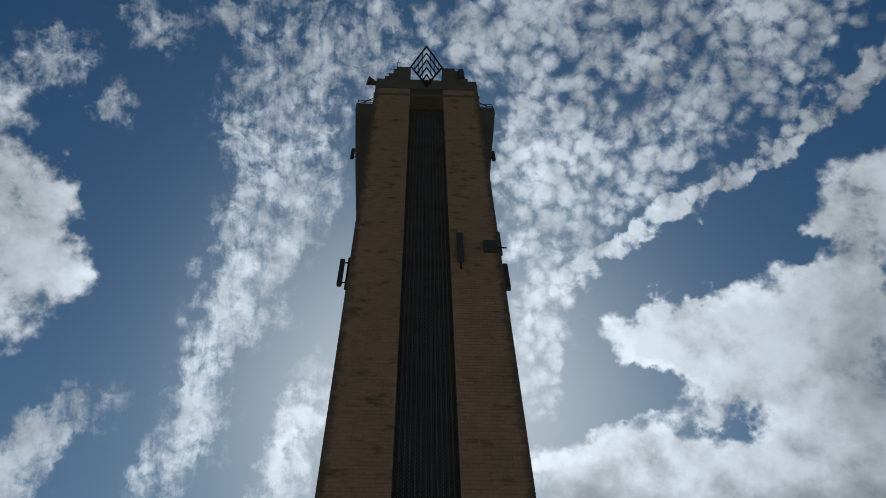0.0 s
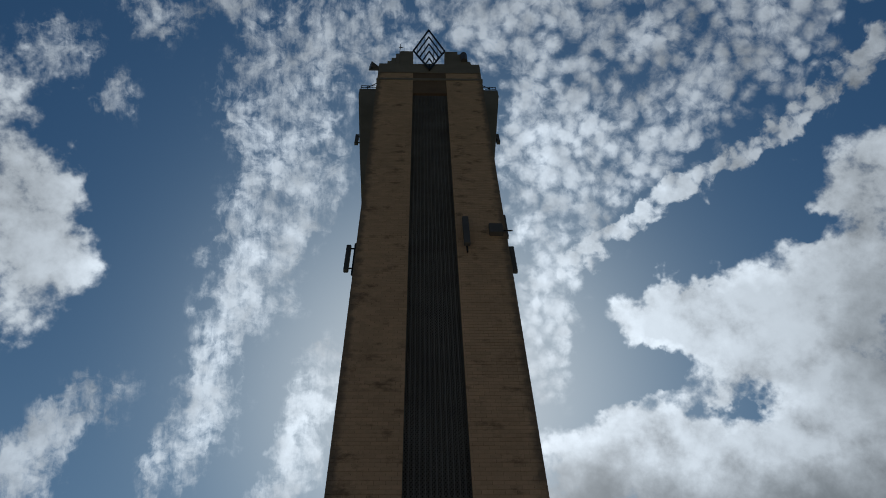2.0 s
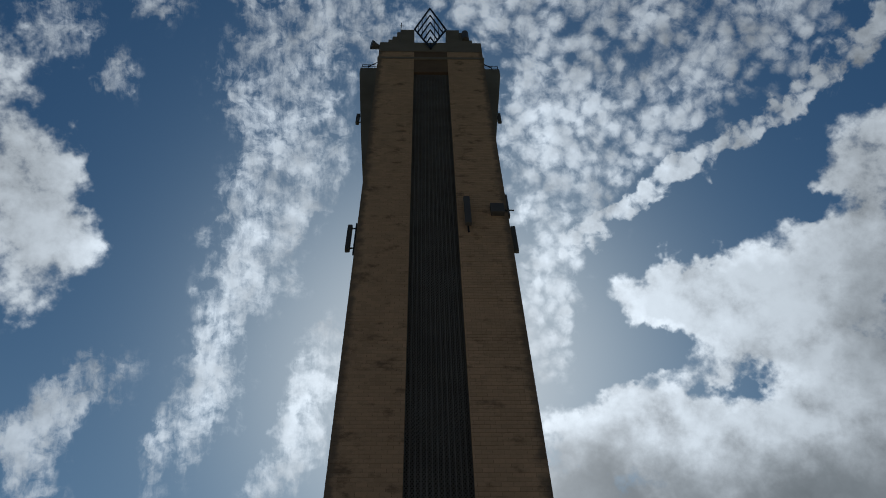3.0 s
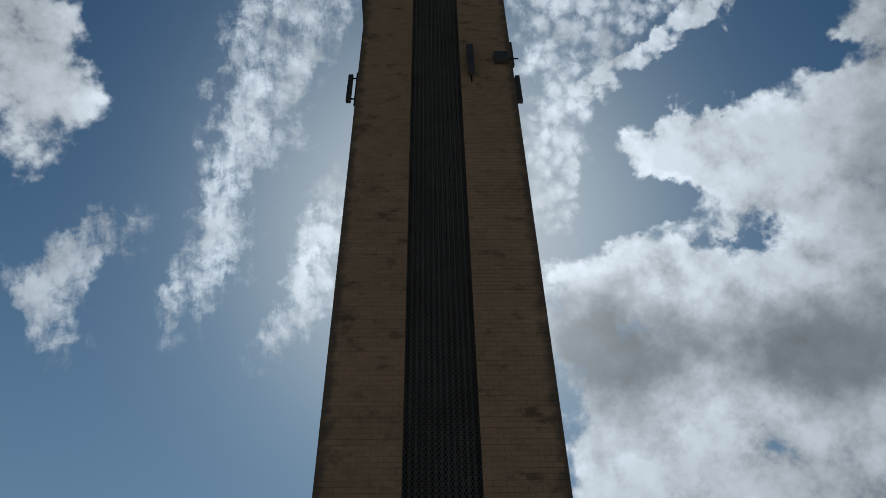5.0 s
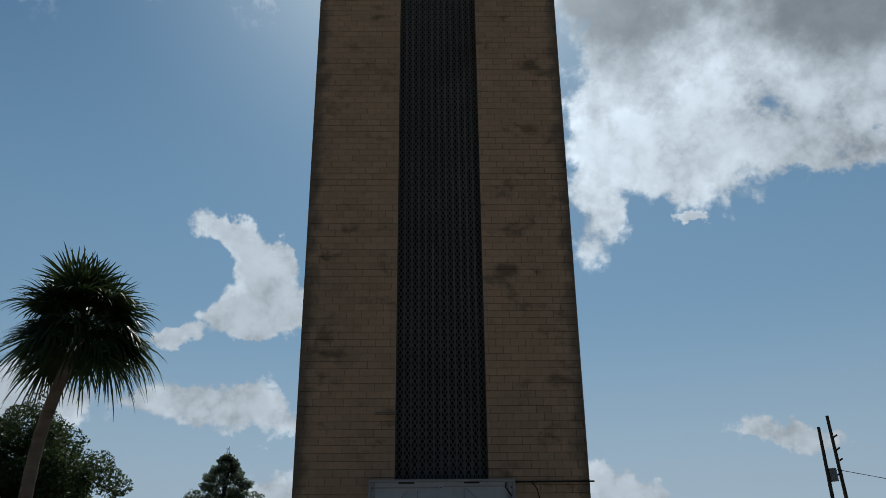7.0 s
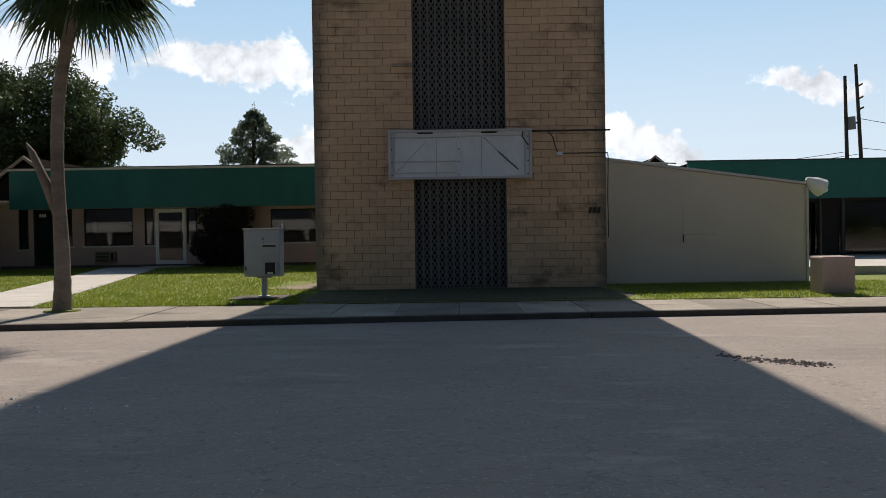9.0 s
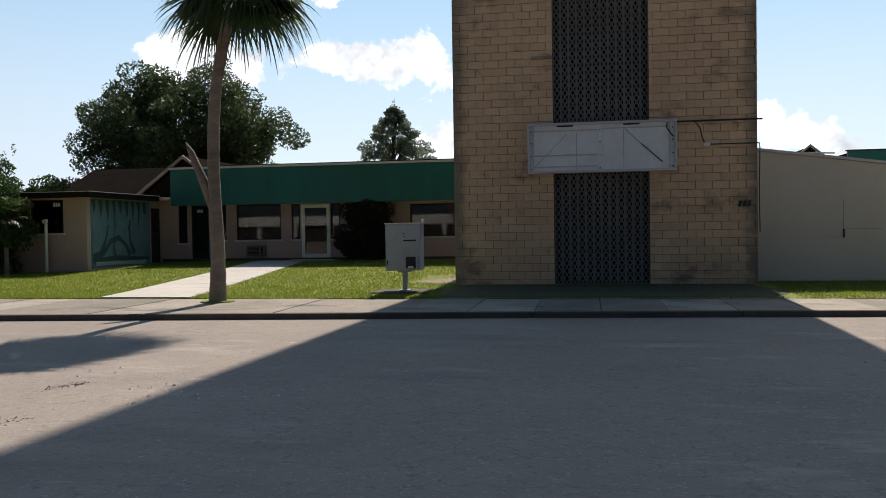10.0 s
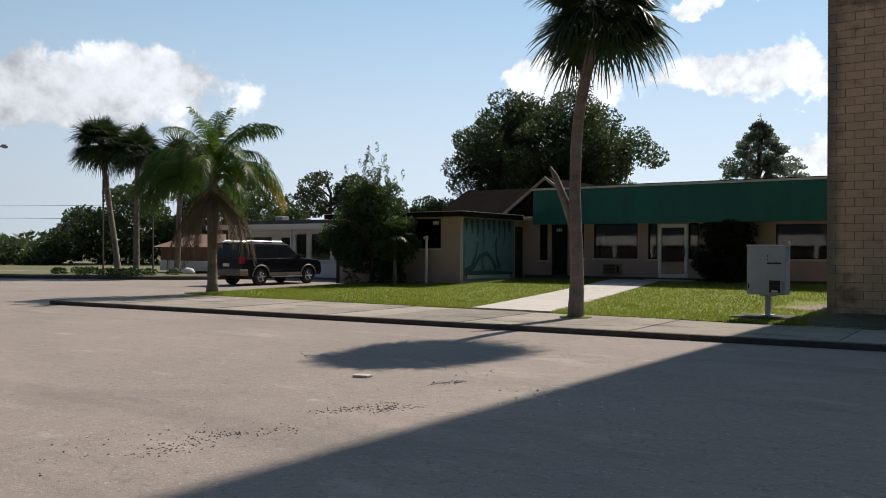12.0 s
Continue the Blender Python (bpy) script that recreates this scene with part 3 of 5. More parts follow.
part("side_wall", box(-HALF, -HALF + 0.03, 0.06, 7.6, -0.2, TOP), SIDE, tower, "weathered stucco")
part("side_wall", box(HALF - 0.03, HALF, 0.06, 7.6, -0.2, TOP), SIDE, tower, "weathered stucco")
# no open shaft: a near-black sheet paints the shade behind the screen
part("recess_back", box(-GR, GR, 0.42, 0.5, -0.1, 56.5), DARK, tower, "near-black sheet standing in for the shaded shaft behind the screen")

BW, BH, J = 0.40640, 0.20320, 0.010
near_block = {}


def block_mesh(w):
    key = round(w, 3)
    if key not in near_block:
        near_block[key] = mesh_of("block", box(0, w - J, 0, 0.06, 0, BH - J), BLOCK)
    return near_block[key]


rng = random.Random(4)
far_v, far_f = [], []
NEAR_COURSES, COURSES = 22, int(TOP / BH)
blocks_to_set = []
for c in range(COURSES):
    z = c * BH
    for x0, x1 in ((-HALF, -GR), (GR, HALF)):
        x = x0 - (BW / 2 if c % 2 else 0) + (0.0 if x0 < 0 else -0.1)
        while x < x1 - 0.02:
            a, b = max(x, x0), min(x + BW, x1)
            if b - a > 0.03:
                y = rng.uniform(-0.004, 0.004)
                if c < NEAR_COURSES:
                    blocks_to_set.append((b - a, a, y, z))
                else:
                    o = len(far_v)
                    bv, bf = box(a, b - J, y, 0.06, z, z + BH - J)
                    far_v += bv
                    far_f += [tuple(i + o for i in q) for q in (bf[0], bf[1], bf[2], bf[3], bf[5])]
            x += BW
part("upper_blockwork", (far_v, far_f), BLOCK_FAR, tower, "tan painted blocks in running bond", kind="stuff")

# the screen: upright bars with crossed diagonals between, block by block
CELL = 0.2


def screen_cell(x, z, y=0.16):
    """One pierced block: two crossed diagonals and half a bar at each side."""
    hw, t, d = CELL / 2 - 0.033, 0.020, 0.07
    out = [box(x - CELL / 2, x - hw, y, y + d, z, z + CELL), box(x + hw, x + CELL / 2, y, y + d, z, z + CELL)]
    for s in (1, -1):
        p = [(x - s * hw - t, z), (x - s * hw + t, z), (x + s * hw + t, z + CELL), (x + s * hw - t, z + CELL)]
        out.append(prism(p, y + 0.004, y + d - 0.006))
    return joined(*out)


cell_mesh = mesh_of("screen_block", screen_cell(0, 0, 0), SCREEN)
NEAR_ROWS = 24
rows = int(56.4 / CELL)
v, f = [], []
for r in range(NEAR_ROWS, rows):
    for k in range(12):
        x, z = -GR + CELL * (k + 0.5), r * CELL
        hw, t, d = CELL / 2 - 0.033, 0.020, 0.07
        for s in (1, -1):
            o = len(v)
            yy = 0.164
            v += [(x - s * hw - t, yy, z), (x - s * hw + t, yy, z), (x + s * hw + t, yy, z + CELL), (x + s * hw - t, yy, z + CELL)]
            v += [(p[0], yy + 0.06, p[2]) for p in v[o:o + 4]]
            f += [(o, o + 1, o + 2, o + 3), (o + 1, o + 5, o + 6, o + 2), (o + 4, o, o + 3, o + 7)]
for k in range(13):
    x = -GR + CELL * k
    for z0 in range(0, 52, 3):
        z0 += NEAR_ROWS * CELL
        bv, bf = box(x - 0.028, x + 0.028, 0.16, 0.23, z0, min(z0 + 2.985, 56.4))
        o = len(v)
        v += bv
        f += [tuple(i + o for i in q) for q in bf]
part("upper_screen", (v, f), SCREEN_FAR, tower, "grey pierced screen", kind="stuff")

# the tower's top: parapet, stepped piers, side boxes
part("parapet", joined(box(-HALF - 0.06, HALF + 0.06, -0.05, 7.7, 58.9, 59.2), box(-HALF, HALF, 0.0, 7.6, TOP, 62.3)), CROWN, tower, "grey concrete parapet")
for s in (-1, 1):
    for x0, x1, z1 in ((1.25, 2.3, 66.6), (2.3, 2.62, 66.0), (2.62, 2.95, 65.0), (2.95, 3.25, 64.3)):
        a, b = sorted((s * x0, s * x1))
        part("pier", box(a, b, 0.5, 3.0, 62.2, z1), CROWN, tower, bevel=0.03)
    a, b = sorted((s * HALF, s * 5.5))
    part("side_box", prism([(s * HALF, 51.0 if s > 0 else 48.1), (s * (4.25 if s > 0 else 4.38), 51.1 if s > 0 else 48.1), (s * (4.42 if s > 0 else 4.75), 52.6), (s * 5.5, 63.0), (s * 5.5, 64.2), (s * HALF, 64.2)], 2.8, 6.5), CROWN, tower, "grey enclosure on the tower's flank")
    for z in (64.55, 64.95):
        part("rail", tube([(s * 3.9, 2.85, z), (s * 5.4, 2.85, z)], 0.03), STEEL, tower)
    for x in (4.2, 4.9, 5.4):
        part("rail_post", tube([(s * x, 2.85, 64.1), (s * x, 2.85, 64.95)], 0.03), STEEL, tower)
    part("brace", tube([(s * 3.8, 2.85, 66.0), (s * 4.9, 2.85, 64.6)], 0.04), STEEL, tower)
# the diamond on the tower's top: nested chevrons in a frame
emblem = thing("rooftop_emblem", "dark steel diamond of nested chevrons above the tower", "emblem", Matrix.Translation((0, -0.12, 60.8)))
RISE, WIDE, SHOULDER = 9.27, 1.22, 4.1
steep, foot = (RISE - SHOULDER) / WIDE, SHOULDER / WIDE
for dz in (0.0, 1.75, 3.5, 5.25, 6.9):
    reach = (RISE - dz) / (steep + foot)
    for s in (-1, 1):
        part("chevron_bar", tube([(0, 0, RISE - dz), (s * reach, 0, foot * reach)], 0.06 if dz else 0.075, 6), STEEL, emblem)
for s in (-1, 1):
    part("frame_bar", tube([(s * WIDE, 0, SHOULDER), (0, 0, 0)], 0.075, 6), STEEL, emblem)
    for k in (0.27, 0.52, 0.77):
        part("tie_bar", tube([(s * WIDE * k, 0.05, RISE - steep * WIDE * k), (s * WIDE * k, 0.05, foot * WIDE * k)], 0.028, 5), STEEL, emblem)
part("mast_foot", box(-0.06, 0.06, 0.0, 0.14, 0.0, 1.2), STEEL, emblem)

# antennas on the tower
def panel_antenna(x, y, z, h, side):
    a = thing("panel_antenna", "dark grey panel antenna on a pipe mount beside the tower", "antenna", Matrix.Translation((x, y, z)), "tower antennas")
    part("panel", box(-0.13, 0.13, -0.12, 0.12, 0, h), ANT, a, bevel=0.04)
    part("pipe", tube([(-side * 0.33, 0, -0.35), (-side * 0.33, 0, h + 0.25)], 0.05), STEEL, a)
    for zz in (0.25, h - 0.25):
        part("bracket", tube([(-side * 0.75, 0, zz), (0, 0, zz)], 0.045, 6), STEEL, a)
    return a


panel_antenna(-4.45, 2.0, 37.1, 2.4, -1)
panel_antenna(4.32, 2.0, 37.1, 2.35, 1)
panel_antenna(4.15, 2.0, 40.5, 2.35, 1)
panel_antenna(-5.3, 4.0, 56.5, 1.5, -1)
panel_antenna(5.08, 4.0, 56.9, 1.4, 1)
fa = thing("panel_antenna", "grey panel antenna on the tower's front face", "antenna", Matrix.Translation((1.7, -0.3, 36.1)), "tower antennas")
part("panel", box(-0.16, 0.16, -0.12, 0.1, 0, 2.6), ANT, fa, bevel=0.04)
part("pipe", tube([(0, 0.18, -0.4), (0, 0.18, 2.9)], 0.05), STEEL, fa)
part("bracket", box(-0.05, 0.05, 0.0, 0.32, 0.4, 0.5), STEEL, fa)
part("bracket", box(-0.05, 0.05, 0.0, 0.32, 2.0, 2.1), STEEL, fa)
cb = thing("equipment_box", "small grey equipment box on the tower's face", "box", Matrix.Translation((3.25, -0.02, 37.4)))
part("case", box(-0.35, 0.35, -0.25, 0.03, 0, 0.85), ANT, cb, bevel=0.02)
part("arm", tube([(0, -0.1, 0.35), (0.85, -0.1, 0.35)], 0.04, 6), STEEL, cb)
horn = thing("horn_loudspeaker", "dark horn pointing out from the parapet", "loudspeaker", Matrix.Translation((-3.6, 0.6, 62.3)))
part("horn", tube([(-0.9, -0.2, 0.55), (-0.4, 0, 0.6), (0.1, 0.1, 0.6)], [0.38, 0.2, 0.12], 10), ANT, horn)
part("stem", tube([(0, 0.1, -0.1), (0, 0.1, 0.6)], 0.06, 6), STEEL, horn)
whip = thing("whip_antenna", "thin whip antenna on a pier of the parapet", "antenna", Matrix.Translation((-2.35, 0.8, 66.55)))
part("rod", tube([(0, 0, 0), (0, 0, 2.5)], 0.035, 5), STEEL, whip)
part("cross_rod", tube([(-0.12, 0, 1.8), (0.25, 0, 1.8)], 0.03, 5), STEEL, whip)
drum = thing("vent_drum", "small dark rounded vent on the parapet", "vent", Matrix.Translation((2.75, 0.45, 64.2)))
part("drum", tube([(0, 0, 0), (0, 0, 1.5), (0, 0, 1.75)], [0.27, 0.27, 0.15], 12), ANT, drum)

# ---- the blank sign on the tower ----
sign = thing("blank_sign", "empty pale blue-grey sign box with an aluminium frame", "sign", Matrix.Translation((0, -0.2, 2.93)))
part("back_sheet", box(-1.81, 1.81, 0.02, 0.18, 0.02, 1.21), SIGN, sign, "bare pale sheet")
for nm, g4 in (("frame_bar", box(-1.85, 1.85, -0.06, 0.2, 1.19, 1.25)), ("frame_bar", box(-1.85, 1.85, -0.06, 0.2, -0.02, 0.04)), ("frame_bar", box(-1.85, -1.79, -0.06, 0.2, 0.045, 1.185)), ("frame_bar", box(1.79, 1.85, -0.06, 0.2, 0.045, 1.185))):
    part(nm, g4, ALU, sign)
part("mullion", box(-0.08, 0.02, -0.02, 0.018, 0.045, 1.185), SIGN, sign, bevel=0.006)
part("edge_strip", box(-1.72, -1.69, 0.0, 0.018, 0.05, 1.18), ALU, sign)
part("edge_strip", box(1.66, 1.69, 0.0, 0.018, 0.05, 1.18), ALU, sign)
for z in (1.04, 0.42, 0.13):
    part("rib", box(-1.7, -0.09, -0.01, 0.018, z, z + 0.03), ALU, sign)
part("rib", box(0.03, 1.66, -0.01, 0.018, 1.07, 1.09), ALU, sign)
part("seam", box(0.55, 0.565, 0.012, 0.018, 0.05, 1.06), MAILGREY, sign)
part("seam", box(-0.62, -0.605, 0.012, 0.018, 0.05, 1.0), MAILGREY, sign)
part("brace", tube([(0.98, -0.005, 0.68), (1.5, -0.005, 0.2)], 0.014, 6), BLACKBAR, sign)
part("brace", tube([(0.6, 0.01, 1.05), (0.98, 0.005, 0.68)], 0.009, 6), MAILGREY, sign)
part("brace", tube([(-1.66, 0.012, 0.16), (-0.85, 0.012, 0.98)], 0.008, 6), MAILGREY, sign)
part("cable", tube([(1.62, -0.03, 1.17), (1.6, -0.04, 1.05), (1.68, -0.04, 0.93), (1.76, -0.03, 0.82)], 0.016, 6), BLACKBAR, sign)
part("torn_strip", box(-1.1, -0.7, -0.012, 0.0, 1.15, 1.186), BLACKBAR, sign)
part("torn_strip", box(0.55, 0.95, -0.012, 0.0, 1.15, 1.186), BLACKBAR, sign)
for z in (0.09, 0.42, 0.75, 1.05):
    for x in (-1.76, 1.75, -0.03):
        part("bolt", tube([(x, -0.03, z), (x, 0.02, z)], 0.018, 6), BLACKBAR, sign)

wiring = thing("wall_conduit", "dark conduit and cable run across the tower's face", "conduit", Matrix.Translation((0, -0.06, 0)))
part("conduit", tube([(1.85, 0, 4.13), (3.9, 0, 4.13)], 0.022, 8), BLACKBAR, wiring)
part("cable", tube([(2.3, 0, 4.12), (2.42, -0.02, 3.95), (2.48, -0.02, 3.68), (2.55, -0.01, 3.55)], 0.014, 6), BLACKBAR, wiring)
part("junction_box", box(2.5, 2.66, -0.04, 0.05, 3.5, 3.58), SIGN, wiring)
part("conduit", tube([(2.66, 0, 3.54), (3.83, 0, 3.54)], 0.014, 6), BLACKBAR, wiring)
part("cable", tube([(3.83, 0, 3.54), (3.84, 0, 3.4), (3.82, 0, 2.4), (3.83, 0, 1.35)], 0.012, 6), BLACKBAR, wiring)
plate = thing("number_plate", "row of three small dark bars on the block wall", "plate", Matrix.Translation((3.3, -0.03, 1.98)))
for i in range(3):
    part("bar", prism([(0.02 + i * 0.11, 0), (0.09 + i * 0.11, 0), (0.12 + i * 0.11, 0.15), (0.05 + i * 0.11, 0.15)], 0, 0.02), BLACKBAR, plate)
ledge = solo("wall_ledge", box(-1.75, -1.2, -0.07, 0.02, 5.86, 5.93), SIDE, "short stained concrete ledge on the tower's face", "ledge", bevel=0.01)
socket = thing("door_lock", "round grey lock plate on the screen", "lock", Matrix.Translation((0.0, 0.13, 1.03)))
part("plate", tube([(0, 0.03, 0), (0, -0.02, 0)], 0.09, 14), ANT, socket)

# ---- buildings ----
def window(parent, x0, x1, z0, z1, y, deep=0.12, sill=True, frame_material=None):
    """A window let into a wall that faces the lot: frame, pane and sill."""
    w = part("window", joined(box(x0, x1, y + 0.02, y + deep, z1 - 0.05, z1), box(x0, x1, y + 0.02, y + deep, z0, z0 + 0.05), box(x0, x0 + 0.05, y + 0.02, y + deep, z0 + 0.05, z1 - 0.05), box(x1 - 0.05, x1, y + 0.02, y + deep, z0 + 0.05, z1 - 0.05)), frame_material or DARK, parent, "dark framed shop window")
    p = part("pane", box(x0 + 0.05, x1 - 0.05, y + 0.06, y + 0.07, z0 + 0.05, z1 - 0.05), GLASS, w)
    p.visible_shadow = False
    if sill:
        part("sill", box(x0 - 0.06, x1 + 0.06, y - 0.06, y + 0.05, z0 - 0.07, z0), TRIM, w, bevel=0.01)
    return w


def wall_with_openings(x0, x1, z0, z1, y0, y1, holes):
    """A wall made of the pieces left round its openings."""
    out = []
    xs = sorted({x0, x1, *[h[0] for h in holes], *[h[1] for h in holes]})
    for a, b in zip(xs, xs[1:]):
        zs = sorted([(h[2], h[3]) for h in holes if h[0] <= a and h[1] >= b])
        z = z0
        for lo, hi in zs:
            if lo > z:
                out.append(box(a, b, y0, y1, z, lo))
            z = hi
        if z < z1:
            out.append(box(a, b, y0, y1, z, z1))
    return joined(*out)


motel = thing("motel_building", "long low pink stucco building with a teal fascia", "building")
MY = 12.0
holes = [(-17.9, -17.5, 1.1, 2.72), (-17.3, -16.5, 0.4, 2.72), (-16.0, -15.7, 1.2, 2.72), (-15.22, -13.22, 1.2, 2.72), (-14.75, -13.9, 0.52, 0.98), (-12.75, -12.37, 1.2, 2.7), (-12.3, -11.05, 0.42, 2.66), (-11.02, -10.6, 1.2, 2.7), (-7.6, -4.8, 1.25, 2.6)]
part("wall", wall_with_openings(-18.7, -1.0, 0.0, 3.1, MY, MY + 0.2, holes), PINK, motel)
part("back_wall", joined(box(-18.7, -1.0, 18.0, 18.2, 0, 3.1), box(-18.9, -18.7, MY, 18.2, 0, 3.1), box(-1.0, -0.8, MY, 18.2, 0, 3.1)), PINK, motel)
part("room_back", joined(box(-18.6, -1.1, 15.0, 15.1, 0.3, 3.0), box(-18.6, -1.1, 12.25, 15.0, 0.3, 0.36)), SHADE_WALL, motel, "room behind the windows, its dimness put into a near-black colour")
part("roof", box(-17.85, -0.8, 11.45, 18.3, 3.1, 4.2), BROWNROOF, motel)
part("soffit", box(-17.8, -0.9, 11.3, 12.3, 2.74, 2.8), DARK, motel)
part("fascia", box(-17.8, -0.9, 11.15, 11.3, 2.70, 4.22), TEAL, motel, "teal painted fascia")
part("trim", box(-17.84, -0.86, 11.1, 11.34, 4.225, 4.31), TRIM, motel, "weathered white roof edge")
part("flashing", box(-17.84, -0.86, 11.13, 11.30, 4.312, 4.345), STEEL, motel)
part("plinth", box(-18.6, -1.0, MY - 0.15, MY - 0.004, 0.1, 0.42), KERB, motel)
for h in holes:
    if h[3] - h[2] > 1 and h[2] > 1:
        window(motel, h[0], h[1], h[2], h[3], MY)
dd = part("door", joined(box(-17.3, -17.22, MY + 0.03, MY + 0.1, 0.4, 2.72), box(-16.58, -16.5, MY + 0.03, MY + 0.1, 0.4, 2.72), box(-17.22, -16.58, MY + 0.03, MY + 0.1, 2.62, 2.72), box(-17.22, -16.58, MY + 0.03, MY + 0.1, 0.4, 0.65)), DARK, motel, "dark glazed door")
p = part("pane", box(-17.22, -16.58, MY + 0.06, MY + 0.07, 0.65, 2.62), GLASS, dd)
p.visible_shadow = False
for i in range(3):
    part("bar", box(-17.05 + i * 0.1, -16.98 + i * 0.1, MY + 0.02, MY + 0.028, 2.4, 2.54), WHITE, dd, "small white bar")
wd = part("door", joined(box(-12.3, -12.16, MY - 0.04, MY + 0.06, 0.42, 2.66), box(-11.19, -11.05, MY - 0.04, MY + 0.06, 0.42, 2.66), box(-12.16, -11.19, MY - 0.04, MY + 0.06, 2.52, 2.66), box(-12.16, -11.19, MY - 0.04, MY + 0.06, 0.42, 0.58)), WHITE, motel, "white framed glass door", bevel=0.01)
p = part("pane", box(-12.16, -11.19, MY, MY + 0.01, 0.58, 2.52), GLASS, wd)
p.visible_shadow = False
part("handle", box(-11.24, -11.16, MY - 0.1, MY - 0.04, 1.35, 1.7), STEEL, wd, "dark pull handle")
part("step", box(-12.6, -10.7, MY - 0.9, MY - 0.16, 0.15, 0.36), PATHWAY, motel)
ac = part("air_conditioner", box(-14.74, -13.91, MY - 0.18, MY + 0.3, 0.53, 0.97), TAN, motel, "tan wall air conditioner", bevel=0.02)
for k in range(6):
    part("slat", box(-14.66, -14.15, MY - 0.2, MY - 0.182, 0.6 + k * 0.055, 0.63 + k * 0.055), DARK, ac)
part("grille", box(-14.08, -13.97, MY - 0.2, MY - 0.182, 0.6, 0.9), DARK, ac)

# the wing with the mural
wing = thing("mural_wing", "low flat-roofed pink wing with a painted mural wall", "building")
WX, WY = -18.7, 6.5
wholes = [(-21.0, -19.65, 1.6, 2.85)]
part("wall", wall_with_openings(-25.2, WX, 0.0, 2.92, WY, WY + 0.2, wholes), PINK, wing)
part("side_wall", joined(box(WX - 0.2, WX, WY + 0.2, 11.1, 0.0, 2.92), box(WX - 0.2, WX, 11.1, 11.95, 2.62, 2.92)), PINK, wing)
part("back_wall", joined(box(-25.4, -25.2, WY, 14.0, 0, 2.92), box(-25.2, WX - 0.2, 13.8, 14.0, 0, 2.92), box(-25.1, -19.0, 8.0, 8.1, 0.2, 2.9)), SHADE_WALL, wing)
part("roof", box(-25.6, WX + 0.42, WY - 0.5, 14.2, 2.93, 3.06), SIDE, wing, "flat roof with a weathered edge", bevel=0.01)
part("roof_edge", joined(box(-25.65, WX + 0.47, WY - 0.55, WY - 0.505, 2.9, 3.1), box(WX + 0.425, WX + 0.47, WY - 0.505, 11.0, 2.9, 3.1)), BROWNROOF, wing)
part("drip_edge", joined(box(-25.68, WX + 0.5, WY - 0.58, WY - 0.5, 3.102, 3.125), box(WX + 0.42, WX + 0.5, WY - 0.5, 11.0, 3.102, 3.125)), TRIM, wing, "pale metal drip edge")
window(wing, -21.0, -19.65, 1.6, 2.85, WY)
for i in range(3):
    part("bar", box(-20.05 + i * 0.1, -19.98 + i * 0.1, WY + 0.0, WY + 0.01, 2.6, 2.74), WHITE, wing, "small white bar")
mural = part("mural", box(WX, WX + 0.006, WY + 0.25, 11.0, 0.25, 2.88), MURAL, wing, "blue swamp mural with dark trees")
sd = part("door", box(WX - 0.12, WX - 0.06, 11.12, 11.93, 0.3, 2.6), BLACKBAR, wing, "dark blue side door")
part("pane", box(WX - 0.06, WX - 0.05, 11.3, 11.75, 1.6, 2.4), DARK, sd)


def paint_stroke(points, widths, material, up=0.0):
    """A flat brush stroke on the mural wall: y and z along the wall."""
    v, f = [], []
    for i, (y, z) in enumerate(points):
        a = points[max(i - 1, 0)]
        b = points[min(i + 1, len(points) - 1)]
        d = Vector((b[0] - a[0], b[1] - a[1])).normalized()
        n = Vector((-d.y, d.x)) * widths[i] / 2
        v += [(WX + 0.010 + up, y + n.x, z + n.y), (WX + 0.010 + up, y - n.x, z - n.y)]
    for i in range(len(points) - 1):
        f.append((2 * i, 2 * i + 1, 2 * i + 3, 2 * i + 2))
    part("painted_stroke", (v, f), material, mural)


paint_stroke([(6.9, 0.55), (7.4, 0.8), (7.7, 1.3), (7.9, 1.9)], [0.5, 0.3, 0.14, 0.08], MURAL_DARK)
paint_stroke([(7.5, 0.75), (8.0, 1.25), (8.6, 1.4), (9.1, 1.1), (9.4, 0.7)], [0.15, 0.2, 0.22, 0.18, 0.3], MURAL_DARK, 0.004)
paint_stroke([(8.3, 1.35), (8.25, 1.0), (8.35, 0.65)], [0.12, 0.1, 0.16], MURAL_DARK, 0.008)
paint_stroke([(9.7, 0.75), (9.4, 1.3), (9.35, 1.8), (9.45, 2.1)], [0.3, 0.14, 0.16, 0.1], MURAL_DARK, 0.012)
paint_stroke([(6.8, 0.55), (8.5, 0.6), (10.8, 0.5)], [0.14, 0.2, 0.12], MURAL_DARK, 0.016)
paint_stroke([(7.0, 0.42), (8.6, 0.4), (10.6, 0.36)], [0.16, 0.12, 0.2], MURAL_PALE, 0.020)
for k in range(9):
    y = 6.9 + k * 0.45
    paint_stroke([(y, 2.85), (y + 0.05, 2.6 - 0.12 * (k % 3)), (y + 0.02, 2.35 - 0.15 * (k % 4))], [0.3, 0.16, 0.04], MURAL_DARK, 0.024)
pipe = thing("stand_pipe", "white pipe standing against the wing's wall", "pipe", Matrix.Translation((-20.2, WY - 0.25, 0.1)))
part("pipe", tube([(0, 0, 0), (0, 0, 1.95)], 0.055, 10), WHITE, pipe)
part("cap", tube([(-0.12, 0, 1.93), (0.05, 0, 1.98)], 0.07, 8), WHITE, pipe)

